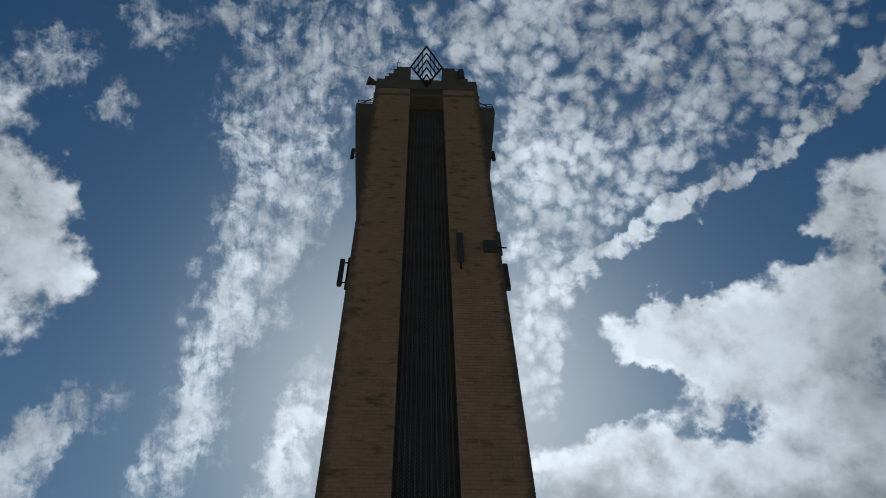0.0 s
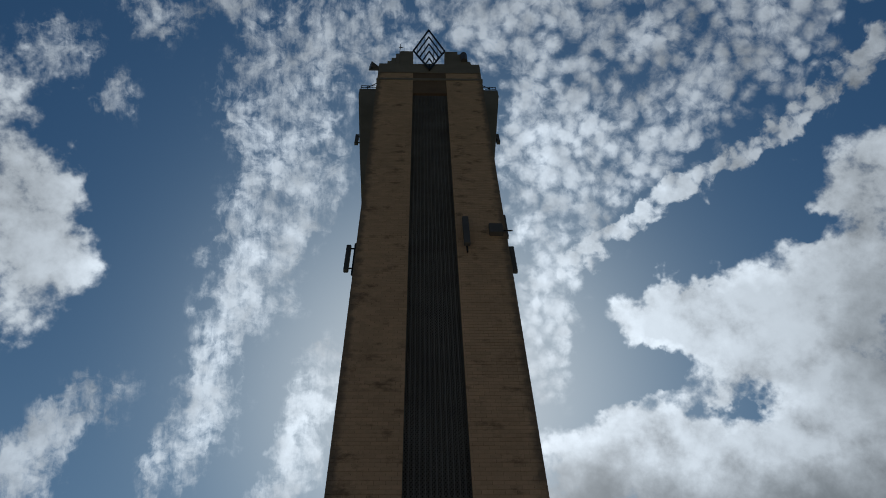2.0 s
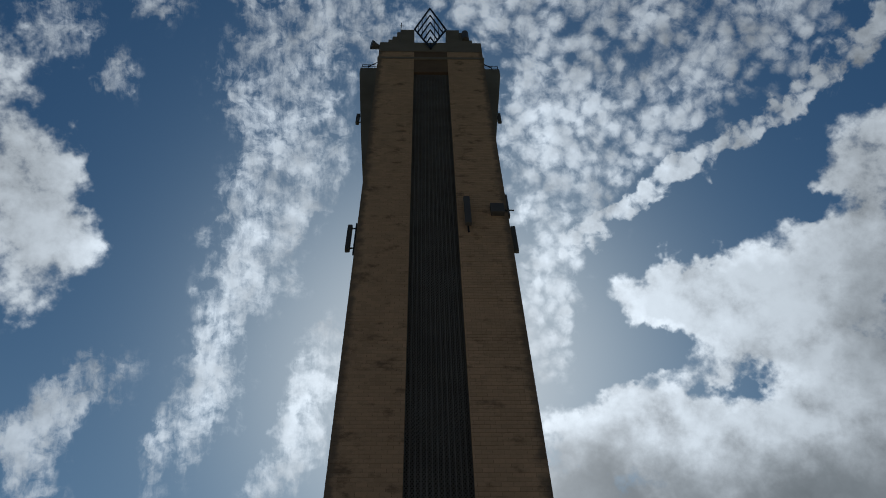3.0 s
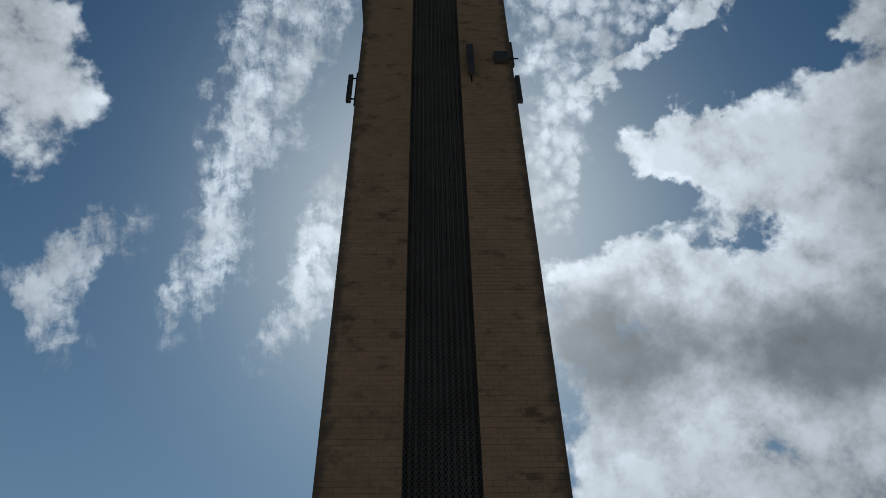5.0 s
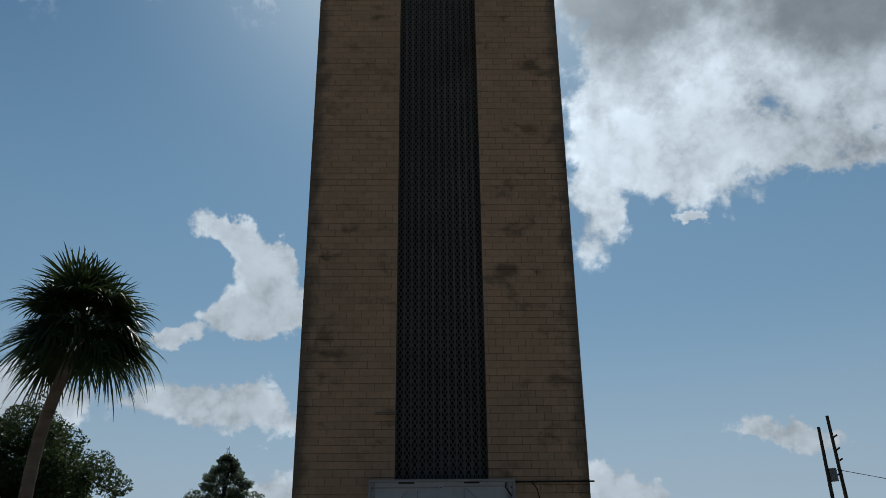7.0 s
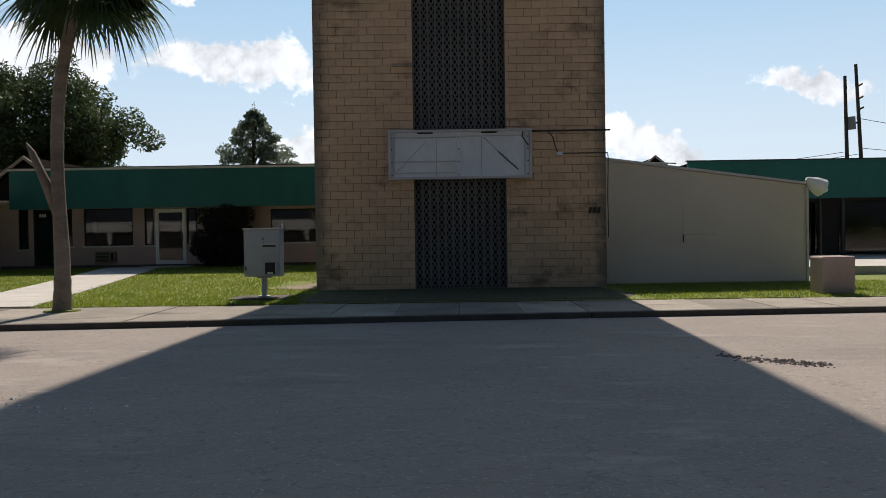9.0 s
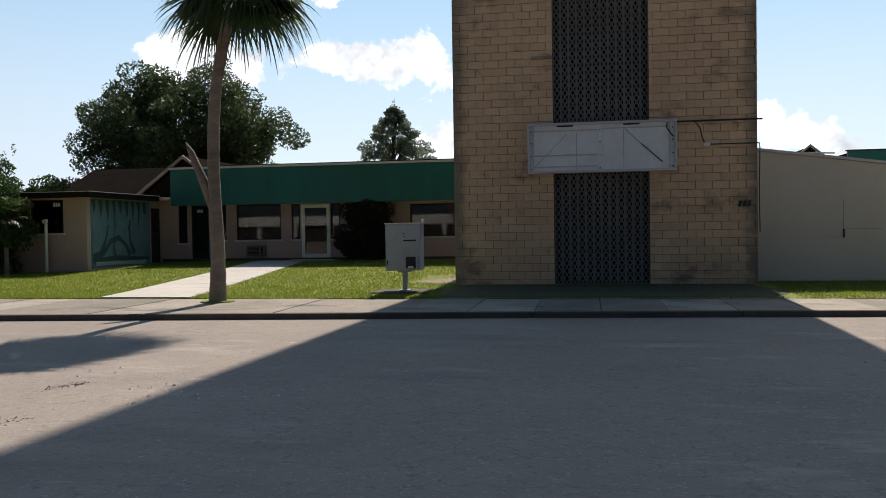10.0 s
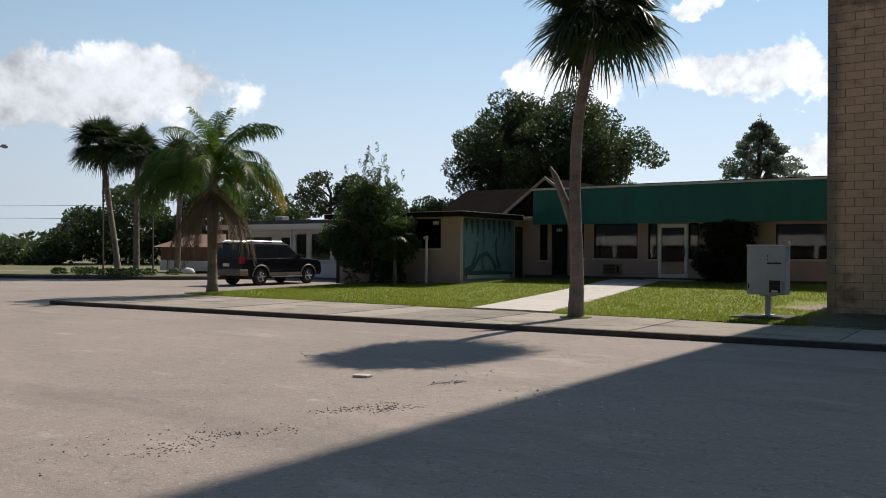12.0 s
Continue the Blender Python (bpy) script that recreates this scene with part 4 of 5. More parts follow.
# gabled house behind
house = thing("gabled_house", "brown shingled gable roof behind the low buildings", "house")
part("wall", box(-21.2, -16.0, 14.6, 25.0, 0.0, 3.3), BROWNROOF, house)
part("gable", prism([(-20.9, 3.25), (-18.75, 4.95), (-16.6, 3.25)], 14.4, 24.8), BROWNROOF, house, "brown gable end")
part("roof", joined(prism([(-21.1, 3.2), (-18.75, 5.03), (-18.75, 5.12), (-21.2, 3.28)], 14.2, 25.0), prism([(-18.75, 5.03), (-16.4, 3.2), (-16.3, 3.28), (-18.75, 5.12)], 14.2, 25.0)), BROWNROOF, house)
part("rake", joined(prism([(-21.2, 3.14), (-18.75, 4.98), (-18.75, 5.13), (-21.28, 3.27)], 14.1, 14.2), prism([(-18.75, 4.98), (-16.3, 3.14), (-16.22, 3.27), (-18.75, 5.13)], 14.1, 14.2)), SIDE, house, "weathered rake board")
part("rear_roof", prism([(17.5, 3.3), (21.5, 5.2), (25.5, 3.3)], -28.0, -21.3, "yz"), BROWNROOF, house)

# the second low building beyond the parked car
lodge = thing("white_lodge", "low white building with a flat roof and a glazed door", "building")
LY = 13.0
lholes = [(-35.6, -34.55, 0.45, 2.35), (-34.3, -33.4, 0.5, 2.45), (-33.1, -31.6, 0.9, 2.45), (-38.5, -36.2, 1.0, 2.3)]
part("wall", wall_with_openings(-40.0, -25.6, 0.0, 2.75, LY, LY + 0.2, lholes), WHITE, lodge)
part("end_wall", joined(box(-40.2, -40.0, LY, 20, 0, 2.75), box(-40.0, -27.3, 19.8, 20, 0, 2.75), box(-39.9, -27.4, 15.0, 15.1, 0, 2.7)), SHADE_WALL, lodge)
part("roof", box(-40.6, -25.7, LY - 1.2, 20.3, 2.76, 2.9), TRIM, lodge)
part("roof_edge", box(-40.6, -25.7, LY - 1.26, LY - 1.21, 2.66, 2.96), WHITE, lodge)
part("upper_band", box(-40.2, -27.4, LY + 0.5, 19.0, 2.9, 3.25), STEEL, lodge, "dark band above the roof edge")
part("low_wall", box(-32.6, -25.7, LY - 1.3, LY - 1.1, 0.0, 0.75), WHITE, lodge)
for x in (-33.6, -30.4):
    part("post", box(x, x + 0.1, LY - 1.15, LY - 1.05, 0.0, 2.76), WHITE, lodge)
for h in lholes[1:]:
    window(lodge, h[0], h[1], h[2], h[3], LY, sill=False, frame_material=WHITE)
ld = part("door", joined(box(-35.6, -35.48, LY - 0.02, LY + 0.06, 0.45, 2.35), box(-34.67, -34.55, LY - 0.02, LY + 0.06, 0.45, 2.35), box(-35.48, -34.67, LY - 0.02, LY + 0.06, 2.22, 2.35), box(-35.48, -34.67, LY - 0.02, LY + 0.06, 0.45, 0.6)), WHITE, lodge, "white framed door")
p = part("pane", box(-35.48, -34.67, LY, LY + 0.01, 0.6, 2.22), GLASS, ld)
p.visible_shadow = False
unit = solo("roof_unit", box(-37.5, -36.9, 14.5, 15.1, 3.24, 3.55), TRIM, "small box unit on the lodge roof", "box", bevel=0.03)
cottage = thing("terracotta_cottage", "low terracotta coloured building beyond the palms", "building")
part("wall", box(-50.5, -44.0, 16.0, 22.0, 0.0, 1.7), ORANGE, cottage)
part("roof", prism([(15.4, 1.65), (19.0, 2.6), (22.6, 1.65)], -50.8, -43.7, "yz"), ORANGE, cottage)
part("base_band", box(-50.5, -44.0, 15.9, 15.996, 0.0, 0.7), WHITE, cottage)

# the building on the other side
arcade = thing("arcade_building", "dark shopfront building with a long teal fascia", "building")
part("fascia", box(9.3, 44.0, 11.9, 12.05, 2.70, 4.24), TEAL, arcade, "teal painted fascia")
part("roof", box(9.35, 44.0, 12.06, 20.0, 2.75, 4.18), BROWNROOF, arcade)
part("trim", box(9.25, 44.05, 11.86, 12.08, 4.245, 4.29), STEEL, arcade)
ah = [(10.4, 12.6, 0.35, 2.6), (13.2, 15.2, 0.35, 2.6), (16.0, 19.0, 0.35, 2.6)]
# the shade under the fascia is put into these walls' near-black colour
part("wall", wall_with_openings(9.5, 44.0, 0.0, 2.75, 13.4, 13.6, ah), SHADE_WALL, arcade)
part("back_wall", joined(box(9.5, 44, 19.5, 19.7, 0, 2.75), box(9.4, 9.6, 13.6, 19.7, 0, 2.75)), SHADE_WALL, arcade)
for h in ah:
    window(arcade, h[0], h[1], h[2], h[3], 13.4, sill=False)
for x in (9.5, 12.8, 15.5):
    part("post", box(x, x + 0.14, 12.0, 12.14, 0.0, 2.7), STEEL, arcade)
part("floor_slab", box(9.4, 44.0, 3.0, 13.4, 0.1, 0.36), PATHWAY, arcade, "pale concrete floor")

annex = thing("beige_annex", "plain beige metal-sided annex with a sloping roofline", "building")
part("wall", prism([(3.86, -0.1), (9.3, -0.1), (9.3, 2.67), (3.86, 3.42)], 0.8, 7.5), BEIGE, annex)
part("roof_trim", prism([(3.86, 3.425), (9.36, 2.67), (9.36, 2.74), (3.86, 3.495)], 0.74, 7.6), ALU, annex)
part("corner_trim", box(9.302, 9.36, 0.76, 0.9, 0.0, 2.7), TRIM, annex)
part("seam", box(5.99, 6.0, 0.792, 0.8, 1.25, 2.1), SIDE, annex)
part("seam", box(5.5, 6.0, 0.792, 0.8, 1.18, 1.19), SIDE, annex)
part("seam", box(6.02, 6.9, 0.792, 0.8, 1.38, 1.39), SIDE, annex)
part("latch", box(5.99, 6.02, 0.77, 0.8, 1.17, 1.38), BLACKBAR, annex)
part("base_band", box(3.87, 9.29, 0.785, 0.8, 0.0, 0.2), BEIGE, annex)

flood = thing("flood_light", "weathered white hooded floodlight on a corner bracket", "lamp", Matrix.Translation((9.43, 0.75, 2.47)) @ Matrix.Scale(0.85, 4))
part("hood", tube([(-0.22, -0.15, 0.42), (0.05, -0.1, 0.25), (0.3, -0.05, 0.12)], [0.05, 0.24, 0.30], 12), WHITE, flood)
part("bulb", tube([(0.25, -0.05, 0.14), (0.42, -0.02, 0.07), (0.5, 0.0, 0.05)], [0.1, 0.12, 0.04], 10), SIGN, flood)
part("bracket", tube([(-0.1, 0.05, 0.3), (0.15, 0.0, 0.0), (0.3, 0.05, -0.1)], 0.03, 6), STEEL, flood)
part("down_pipe", tube([(0.3, 0.05, -0.1), (0.32, 0.08, -2.85)], 0.025, 6), STEEL, flood)

planter = solo("pink_block", box(-0.37, 0.37, -0.35, 0.35, 0, 0.86), PINK, "pink stucco block standing at the lawn's edge", "block", bevel=0.04, at=Matrix.Translation((8.45, -2.6, 0.0)))
far_house = thing("gabled_roof_far", "dark gabled roof far behind the annex", "house")
part("roof", prism([(9.2, 3.9), (11.2, 5.6), (13.2, 3.9)], 25, 33), BROWNROOF, far_house)
part("rake", joined(prism([(9.1, 3.85), (11.2, 5.6), (11.2, 5.72), (9.0, 3.9)], 24.9, 25.0), prism([(11.2, 5.6), (13.3, 3.85), (13.4, 3.9), (11.2, 5.72)], 24.9, 25.0)), TRIM, far_house)
part("wall", box(9.5, 12.9, 25.2, 33, 0, 3.95), TRIM, far_house)
rail = thing("roof_rail", "thin pale rail on the arcade's end", "rail")
part("rail", tube([(7.6, 14, 4.42), (9.4, 14, 4.35)], 0.03, 6), TRIM, rail)
part("post", tube([(7.7, 14, 0), (7.7, 14, 4.42)], 0.04, 6), TRIM, rail)
part("post", tube([(8.5, 14, 0), (8.5, 14, 4.4)], 0.03, 6), TRIM, rail)

# ---- cluster mailbox ----
mb = thing("cluster_mailbox", "grey steel cluster mailbox on a pedestal", "mailbox", pose(-4.72, -1.95, 0.06, 0, 0, 0) @ Matrix.Diagonal((0.92, 1, 1.03, 1)))
part("cabinet", box(-0.46, 0.46, -0.24, 0.24, 0.48, 1.56), MAILGREY, mb, bevel=0.015)
part("top_cap", box(-0.48, 0.48, -0.26, 0.26, 1.562, 1.59), ALU, mb)
# slot and niche are not cut: flat black plates give their inner shade
part("slot", box(0.02, 0.36, -0.25, -0.238, 1.16, 1.2), BLACKBAR, mb, "flat black strip painting the shade inside the mail slot")
part("slot_lip", box(0.0, 0.38, -0.28, -0.24, 1.2, 1.215), ALU, mb)
part("niche", box(0.08, 0.36, -0.252, -0.238, 0.53, 0.8), BLACKBAR, mb, "flat black plate painting the shade inside a niche")
part("parcel", box(0.14, 0.28, -0.27, -0.25, 0.54, 0.58), WHITE, mb, "white paper in the niche")
part("niche_flap", box(0.365, 0.38, -0.34, -0.24, 0.53, 0.8), ALU, mb)
part("keyhole", tube([(0.04, -0.25, 1.34), (0.04, -0.238, 1.34)], 0.02, 8), STEEL, mb)
part("keyhole", tube([(0.04, -0.25, 1.27), (0.04, -0.238, 1.27)], 0.015, 8), STEEL, mb)
part("hinge", box(-0.43, -0.4, -0.25, -0.238, 0.62, 0.72), BLACKBAR, mb)
part("side_pole", tube([(0.42, 0.28, 1.2), (0.42, 0.28, 1.68)], 0.03, 8), TRIM, mb)
part("pedestal", joined(box(-0.06, 0.06, -0.06, 0.06, 0.0, 0.48), box(-0.16, 0.16, -0.16, 0.16, 0.44, 0.48), box(-0.14, 0.14, -0.14, 0.14, -0.02, 0.03)), MAILGREY, mb)
solo("mailbox_pad", box(-5.45, -4.15, -2.55, -1.4, -0.1, 0.065), KERB, "weathered concrete pad under the mailbox", "pad", bevel=0.02)
# ---- plants ----
def leaf_cloud(clumps, count, size, seed, flat=0.0):
    """Many small leaf blades round clump centres; clumps are (x, y, z, rx, ry, rz)."""
    r = np.random.RandomState(seed)
    cl = np.array(clumps, float)
    w = cl[:, 3] * cl[:, 4] * cl[:, 5]
    pick = r.choice(len(cl), count, p=w / w.sum())
    d = r.normal(size=(count, 3))
    d /= np.linalg.norm(d, axis=1)[:, None]
    rad = r.uniform(0.35, 1.0, count) ** 0.5
    c = cl[pick, :3] + d * cl[pick, 3:] * rad[:, None]
    a = r.normal(size=(count, 3))
    a[:, 2] *= 1 - flat
    a /= np.linalg.norm(a, axis=1)[:, None]
    b = np.cross(a, r.normal(size=(count, 3)))
    b /= np.linalg.norm(b, axis=1)[:, None]
    s = (size * r.uniform(0.6, 1.4, count))[:, None]
    a, b = a * s, b * s * 0.45
    v = np.stack([c - a, c + b, c + a, c - b], 1).reshape(-1, 3)
    f = np.arange(count * 4).reshape(-1, 4)
    return v.tolist(), f.tolist()


def crown_clumps(cx, cy, cz, rx, ry, rz, n, size, seed, skirt=-0.6):
    """Clump centres over an uneven ellipsoid, fewer inside."""
    r = random.Random(seed)
    out = []
    while len(out) < n:
        d = Vector((r.gauss(0, 1), r.gauss(0, 1), r.gauss(0, 1))).normalized()
        if d.z < skirt:
            continue
        k = r.uniform(0.55, 1.0) * (1 + 0.18 * noise.noise((d.x * 2 + seed, d.y * 2, d.z * 2)))
        s = size * r.uniform(0.6, 1.35)
        out.append((cx + d.x * rx * k, cy + d.y * ry * k, cz + d.z * rz * k, s, s, s * 0.75))
    return out


def limbs(base, top, radius, targets, seed):
    r = random.Random(seed)
    base, top = Vector(base), Vector(top)
    mid = base.lerp(top, 0.55) + Vector((r.uniform(-0.2, 0.2), r.uniform(-0.2, 0.2), 0))
    out = [tube([base, mid, top], [radius, radius * 0.75, radius * 0.45], 8)]
    for t in targets:
        t = Vector(t)
        s = base.lerp(top, min(0.97, max(0.35, (t.z - base.z) / max(0.1, top.z - base.z) * 0.85)))
        out.append(tube([s, s.lerp(t, 0.5) + Vector((0, 0, 0.25)), t], [radius * 0.4, radius * 0.25, radius * 0.08], 6))
    return joined(*out)


oak = thing("oak_tree", "large spreading dark green oak behind the buildings", "tree", Matrix.Translation((-29.6, 35, 0)))
oc = crown_clumps(0, 0, 8.3, 7.5, 7.0, 4.9, 200, 1.15, 3, -0.95) + crown_clumps(1.2, 0, 11.3, 4.2, 4, 2.6, 50, 0.9, 5) + crown_clumps(0, 0, 7.6, 5.5, 5.0, 3.6, 60, 1.3, 6, -0.95) + crown_clumps(6.5, 0, 8.2, 3.0, 3, 1.8, 20, 0.9, 8)
part("trunk", limbs((0, 0, -0.2), (0.3, 0, 8), 0.6, [(c[0], c[1], c[2]) for c in oc[:26]], 2), OAKBARK, oak, smooth=True)
part("crown", leaf_cloud(oc, 120000, 0.115, 11), OAKLEAF, oak)
conifer = thing("young_cypress", "pointed blue-green tree behind the teal building", "tree", Matrix.Translation((-16.0, 45, 0)))
cc = []
rr = random.Random(9)
for k in range(110):
    h = rr.uniform(0.0, 1.0)
    a = rr.uniform(0, 6.28)
    w = 5.2 * (1 - h) ** 0.9 * rr.uniform(0.2, 1.0)
    cc.append((w * math.cos(a), w * math.sin(a), 4.4 + 7.0 * h, 0.6 - 0.3 * h, 0.6 - 0.3 * h, 0.4))
for k in range(24):
    h = k / 24
    for q in range(5):
        a = rr.uniform(0, 6.28)
        w = 5.2 * (1 - h) ** 0.9 * rr.uniform(0.85, 1.08)
        for b in (1.0, 0.86, 0.7):
            cc.append((w * b * math.cos(a), w * b * math.sin(a), 4.3 + 7.0 * h + 0.45 * b, 0.32, 0.32, 0.2))
cc += [(0, 0, 11.2, 0.4, 0.4, 0.5), (0, 0, 11.8, 0.15, 0.15, 0.5)]
part("trunk", limbs((0, 0, -0.2), (0, 0, 11.0), 0.25, [(c[0] * 0.6, c[1] * 0.6, c[2]) for c in cc[:16]], 4), OAKBARK, conifer)
part("crown", leaf_cloud(cc, 42000, 0.085, 12), PINELEAF, conifer)

bush = thing("overgrown_shrub", "tall overgrown shrub in front of the mural wing", "shrub", Matrix.Translation((-22.4, 5.3, 0.1)))
bc = crown_clumps(-0.2, 0, 1.6, 2.35, 0.95, 1.6, 60, 0.55, 21, -0.95) + crown_clumps(0.0, 0, 3.2, 1.6, 0.8, 1.2, 30, 0.45, 22, -0.9)
part("stem", limbs((0, 0, -0.1), (0.2, 0, 3.5), 0.12, [(c[0], c[1], c[2]) for c in bc[:24]], 5), OAKBARK, bush)
part("foliage", leaf_cloud(bc, 36000, 0.06, 13), BUSHLEAF, bush)
tw = []
rr = random.Random(31)
for k in range(26):
    a = rr.uniform(-1.5, 1.5)
    h = rr.uniform(3.6, 5.6) - abs(a) * 0.55
    tw += [(a * (0.4 + 0.6 * q / 7), rr.uniform(-0.4, 0.4), 2.6 + (h + 0.35 - 2.6) * q / 7, 0.2 - 0.017 * q, 0.2 - 0.017 * q, 0.25) for q in range(1, 8)]
part("upper_sprays", leaf_cloud(tw, 13000, 0.045, 14), BUSHLEAF, bush, "thin upright leafy sprays")
shrub2 = thing("dark_shrub", "dense dark shrub growing up to the teal fascia", "shrub", Matrix.Translation((-9.3, 11.3, 0.25)))
sc2 = crown_clumps(0, 0, 1.15, 1.15, 0.4, 1.25, 50, 0.4, 41, -1.0) + [(-0.9 + 0.3 * k, 0.1, 2.1, 0.35, 0.3, 0.35) for k in range(7)]
part("stem", limbs((0, 0, -0.1), (0, 0, 1.8), 0.06, [(c[0], c[1], c[2]) for c in sc2[:12]], 6), OAKBARK, shrub2)
part("foliage", leaf_cloud(sc2, 24000, 0.05, 15), VINE, shrub2)
for i, (x, y, rx, rz, h, n) in enumerate(((-46.8, 30, 2.7, 2.4, 6.9, 2200), (-43.5, 31, 2.6, 1.8, 6.3, 4000), (-37.3, 31, 2.2, 1.2, 4.6, 3000))):
    t = thing("distant_tree", "dark round-topped tree beyond the roofs", "tree", Matrix.Translation((x, y, 0)), "trees beyond the roofs")
    c = crown_clumps(0, 0, h - rz * 0.4, rx, 2.0, rz, 26, 0.8, 50 + i, -0.8)
    part("trunk", limbs((0, 0, -0.2), (0, 0, h - 0.6), 0.22, [(q[0], q[1], q[2]) for q in c[:10]], 7 + i), OAKBARK, t)
    part("crown", leaf_cloud(c, n * 2, 0.13, 60 + i), OAKLEAF, t)
wood = []
rr = random.Random(77)
for k in range(380):
    deg = rr.uniform(-72, -44)
    hgt = 1.5 + 7.0 * min(max((deg + 60.3) / 5.5, 0.0), 1.0) + 0.7 * math.sin(deg * 1.7) - (1.5 if deg > -47 else 0.0)
    d = rr.uniform(92, 104)
    z = rr.uniform(0.3, hgt)
    wood.append((d * math.sin(radians(deg)), -22 + d * math.cos(radians(deg)), z, 1.6, 1.6, 1.0))
solo("far_woods", leaf_cloud(wood, 90000, 0.21, 70), OAKLEAF, "dark belt of trees beyond the field", "woods", kind="stuff")
belt = []
for k in range(420):
    az = radians(rr.uniform(-180, 180))
    d = rr.uniform(150, 170)
    belt.append((d * math.sin(az), -22 + d * math.cos(az), rr.uniform(0.5, 3.6), 4.5, 4.5, 1.4))
solo("far_treeline", leaf_cloud(belt, 34000, 0.7, 71), OAKLEAF, "low distant treeline on the horizon", "woods", kind="stuff")


def fan_mesh(pitch, seed, blades=38):
    """A fan frond towards +x, raised by pitch degrees: an arching stalk, then narrow blades whose tips hang."""
    r = random.Random(seed)
    p = radians(pitch)
    d = Vector((math.cos(p), 0, math.sin(p)))
    stalk = [d * 0.8 * k - Vector((0, 0, 0.10 * math.cos(p) * k * k)) for k in (0.0, 0.5, 1.0)]
    v, f = tube(stalk, [0.022, 0.016, 0.012], 5)
    hub = stalk[-1]
    p -= radians(14) * math.cos(p)
    d = Vector((math.cos(p), 0, math.sin(p)))
    roll = radians(r.uniform(-35, 35))
    across = Vector((0, 1, 0)) * math.cos(roll) + d.cross(Vector((0, 1, 0))) * math.sin(roll)
    up = d.cross(across)
    sag = r.uniform(0.30, 0.58) * (1 - 0.75 * max(0.0, math.sin(p)))
    for i in range(blades):
        a = radians(-128 + 256 * i / (blades - 1)) + r.uniform(-0.04, 0.04)
        ln = (1.0 - 0.28 * abs(a) / 2.2) * r.uniform(0.82, 1.1)
        w = (d * math.cos(a) + across * math.sin(a) + up * 0.18 * abs(math.sin(a))).normalized()
        e = (across * math.cos(a) - d * math.sin(a)).normalized()
        hang = sag * r.uniform(0.7, 1.5)
        o = len(v)
        for k, half in ((0.04, 0.010), (0.4, 0.026), (0.7, 0.018), (0.88, 0.010), (1.0, 0.002)):
            q = hub + w * ln * k * (1 - 0.18 * hang * k * k) - Vector((0, 0, hang * ln * k ** 2.4))
            v += [tuple(q + e * half), tuple(q - e * half)]
        for k in range(4):
            f.append((o + 2 * k, o + 2 * k + 1, o + 2 * k + 3, o + 2 * k + 2))
    return v, f


FAN_PITCHES = list(range(-80, 90, 10))
fan_live = [mesh_of("frond", fan_mesh(q, k), FAN) for k, q in enumerate(FAN_PITCHES)]
fan_more = [mesh_of("frond", fan_mesh(q + 5, 40 + k), FAN) for k, q in enumerate(FAN_PITCHES)]
fan_dead = mesh_of("frond", fan_mesh(-72, 9, 24), DEAD)


def fan_palm(at, trunk_points, radii, fronds, scale, seed, label, group=""):
    """A cabbage palm: ringed trunk and a round head of fan fronds."""
    r = random.Random(seed)
    p = thing("cabbage_palm", label, "palm tree", Matrix.Translation(at), group)
    pts = [Vector(q) for q in trunk_points]
    fine_pts, fine_r = [], []
    n = 40
    for i in range(n + 1):
        s = i / n * (len(pts) - 1)
        k = min(int(s), len(pts) - 2)
        t = s - k
        p0, p1, p2, p3 = pts[max(k - 1, 0)], pts[k], pts[k + 1], pts[min(k + 2, len(pts) - 1)]
        q = 0.5 * ((2 * p1) + (p2 - p0) * t + (2 * p0 - 5 * p1 + 4 * p2 - p3) * t * t + (3 * p1 - p0 - 3 * p2 + p3) * t ** 3)
        fine_pts.append(q)
        fine_r.append((radii[k] + (radii[k + 1] - radii[k]) * t) * (1 + 0.035 * math.sin(i * 2.9) + r.uniform(-0.02, 0.02)))
    part("trunk", tube(fine_pts, fine_r, 12), BARK, p, smooth=True)
    top = pts[-1]
    for i in range(fronds):
        h = 1 - 1.5 * (i + 0.5) / fronds
        pitch = math.degrees(math.asin(max(-0.98, min(0.98, h)))) + r.uniform(-6, 6)
        kind = min(max(int((pitch + 85) / 10), 0), len(FAN_PITCHES) - 1)
        me = fan_dead if h < -0.7 and r.random() < 0.25 else (fan_live, fan_more)[i % 2][kind]
        turn = Euler((0, 0, radians(i * 137.5 + r.uniform(-14, 14)))).to_matrix().to_4x4()
        piece("frond", me, p, Matrix.Translation(top + Vector((0, 0, r.uniform(-0.1, 0.25)))) @ turn @ Matrix.Scale(scale * r.uniform(0.86, 1.1), 4))
    return p


palm = fan_palm((-8.4, -4.45, 0), [(0, 0, -0.05), (0.05, -0.05, 1.2), (0.04, -0.15, 3.0), (0.2, -0.3, 4.6), (0.6, -0.5, 6.0), (0.85, -0.6, 6.62)], [0.20, 0.15, 0.132, 0.127, 0.122, 0.11], 66, 1.0, 5, "tall cabbage palm growing through the pavement edge")
part("dead_stub", tube([(0.0, -0.1, 2.0), (-0.22, -0.1, 2.65), (-0.5, -0.1, 3.3), (-0.62, -0.1, 3.52)], [0.1, 0.11, 0.075, 0.015], 8), BARK, palm, "split dead side stem", smooth=True)
part("soil_patch", tube([(0, 0, -0.06), (0, 0, 0.03)], [0.42, 0.36], 12), SOIL, palm)
fan_palm((-42.7, 7.2, -0.1), [(0, 0, 0), (-0.35, 0, 1.8), (-0.9, 0, 4.0), (-1.5, 0, 6.5), (-1.7, 0, 7.65)], [0.2, 0.17, 0.16, 0.15, 0.13], 64, 1.25, 6, "tall cabbage palm with a leaning trunk", "palms in the median")
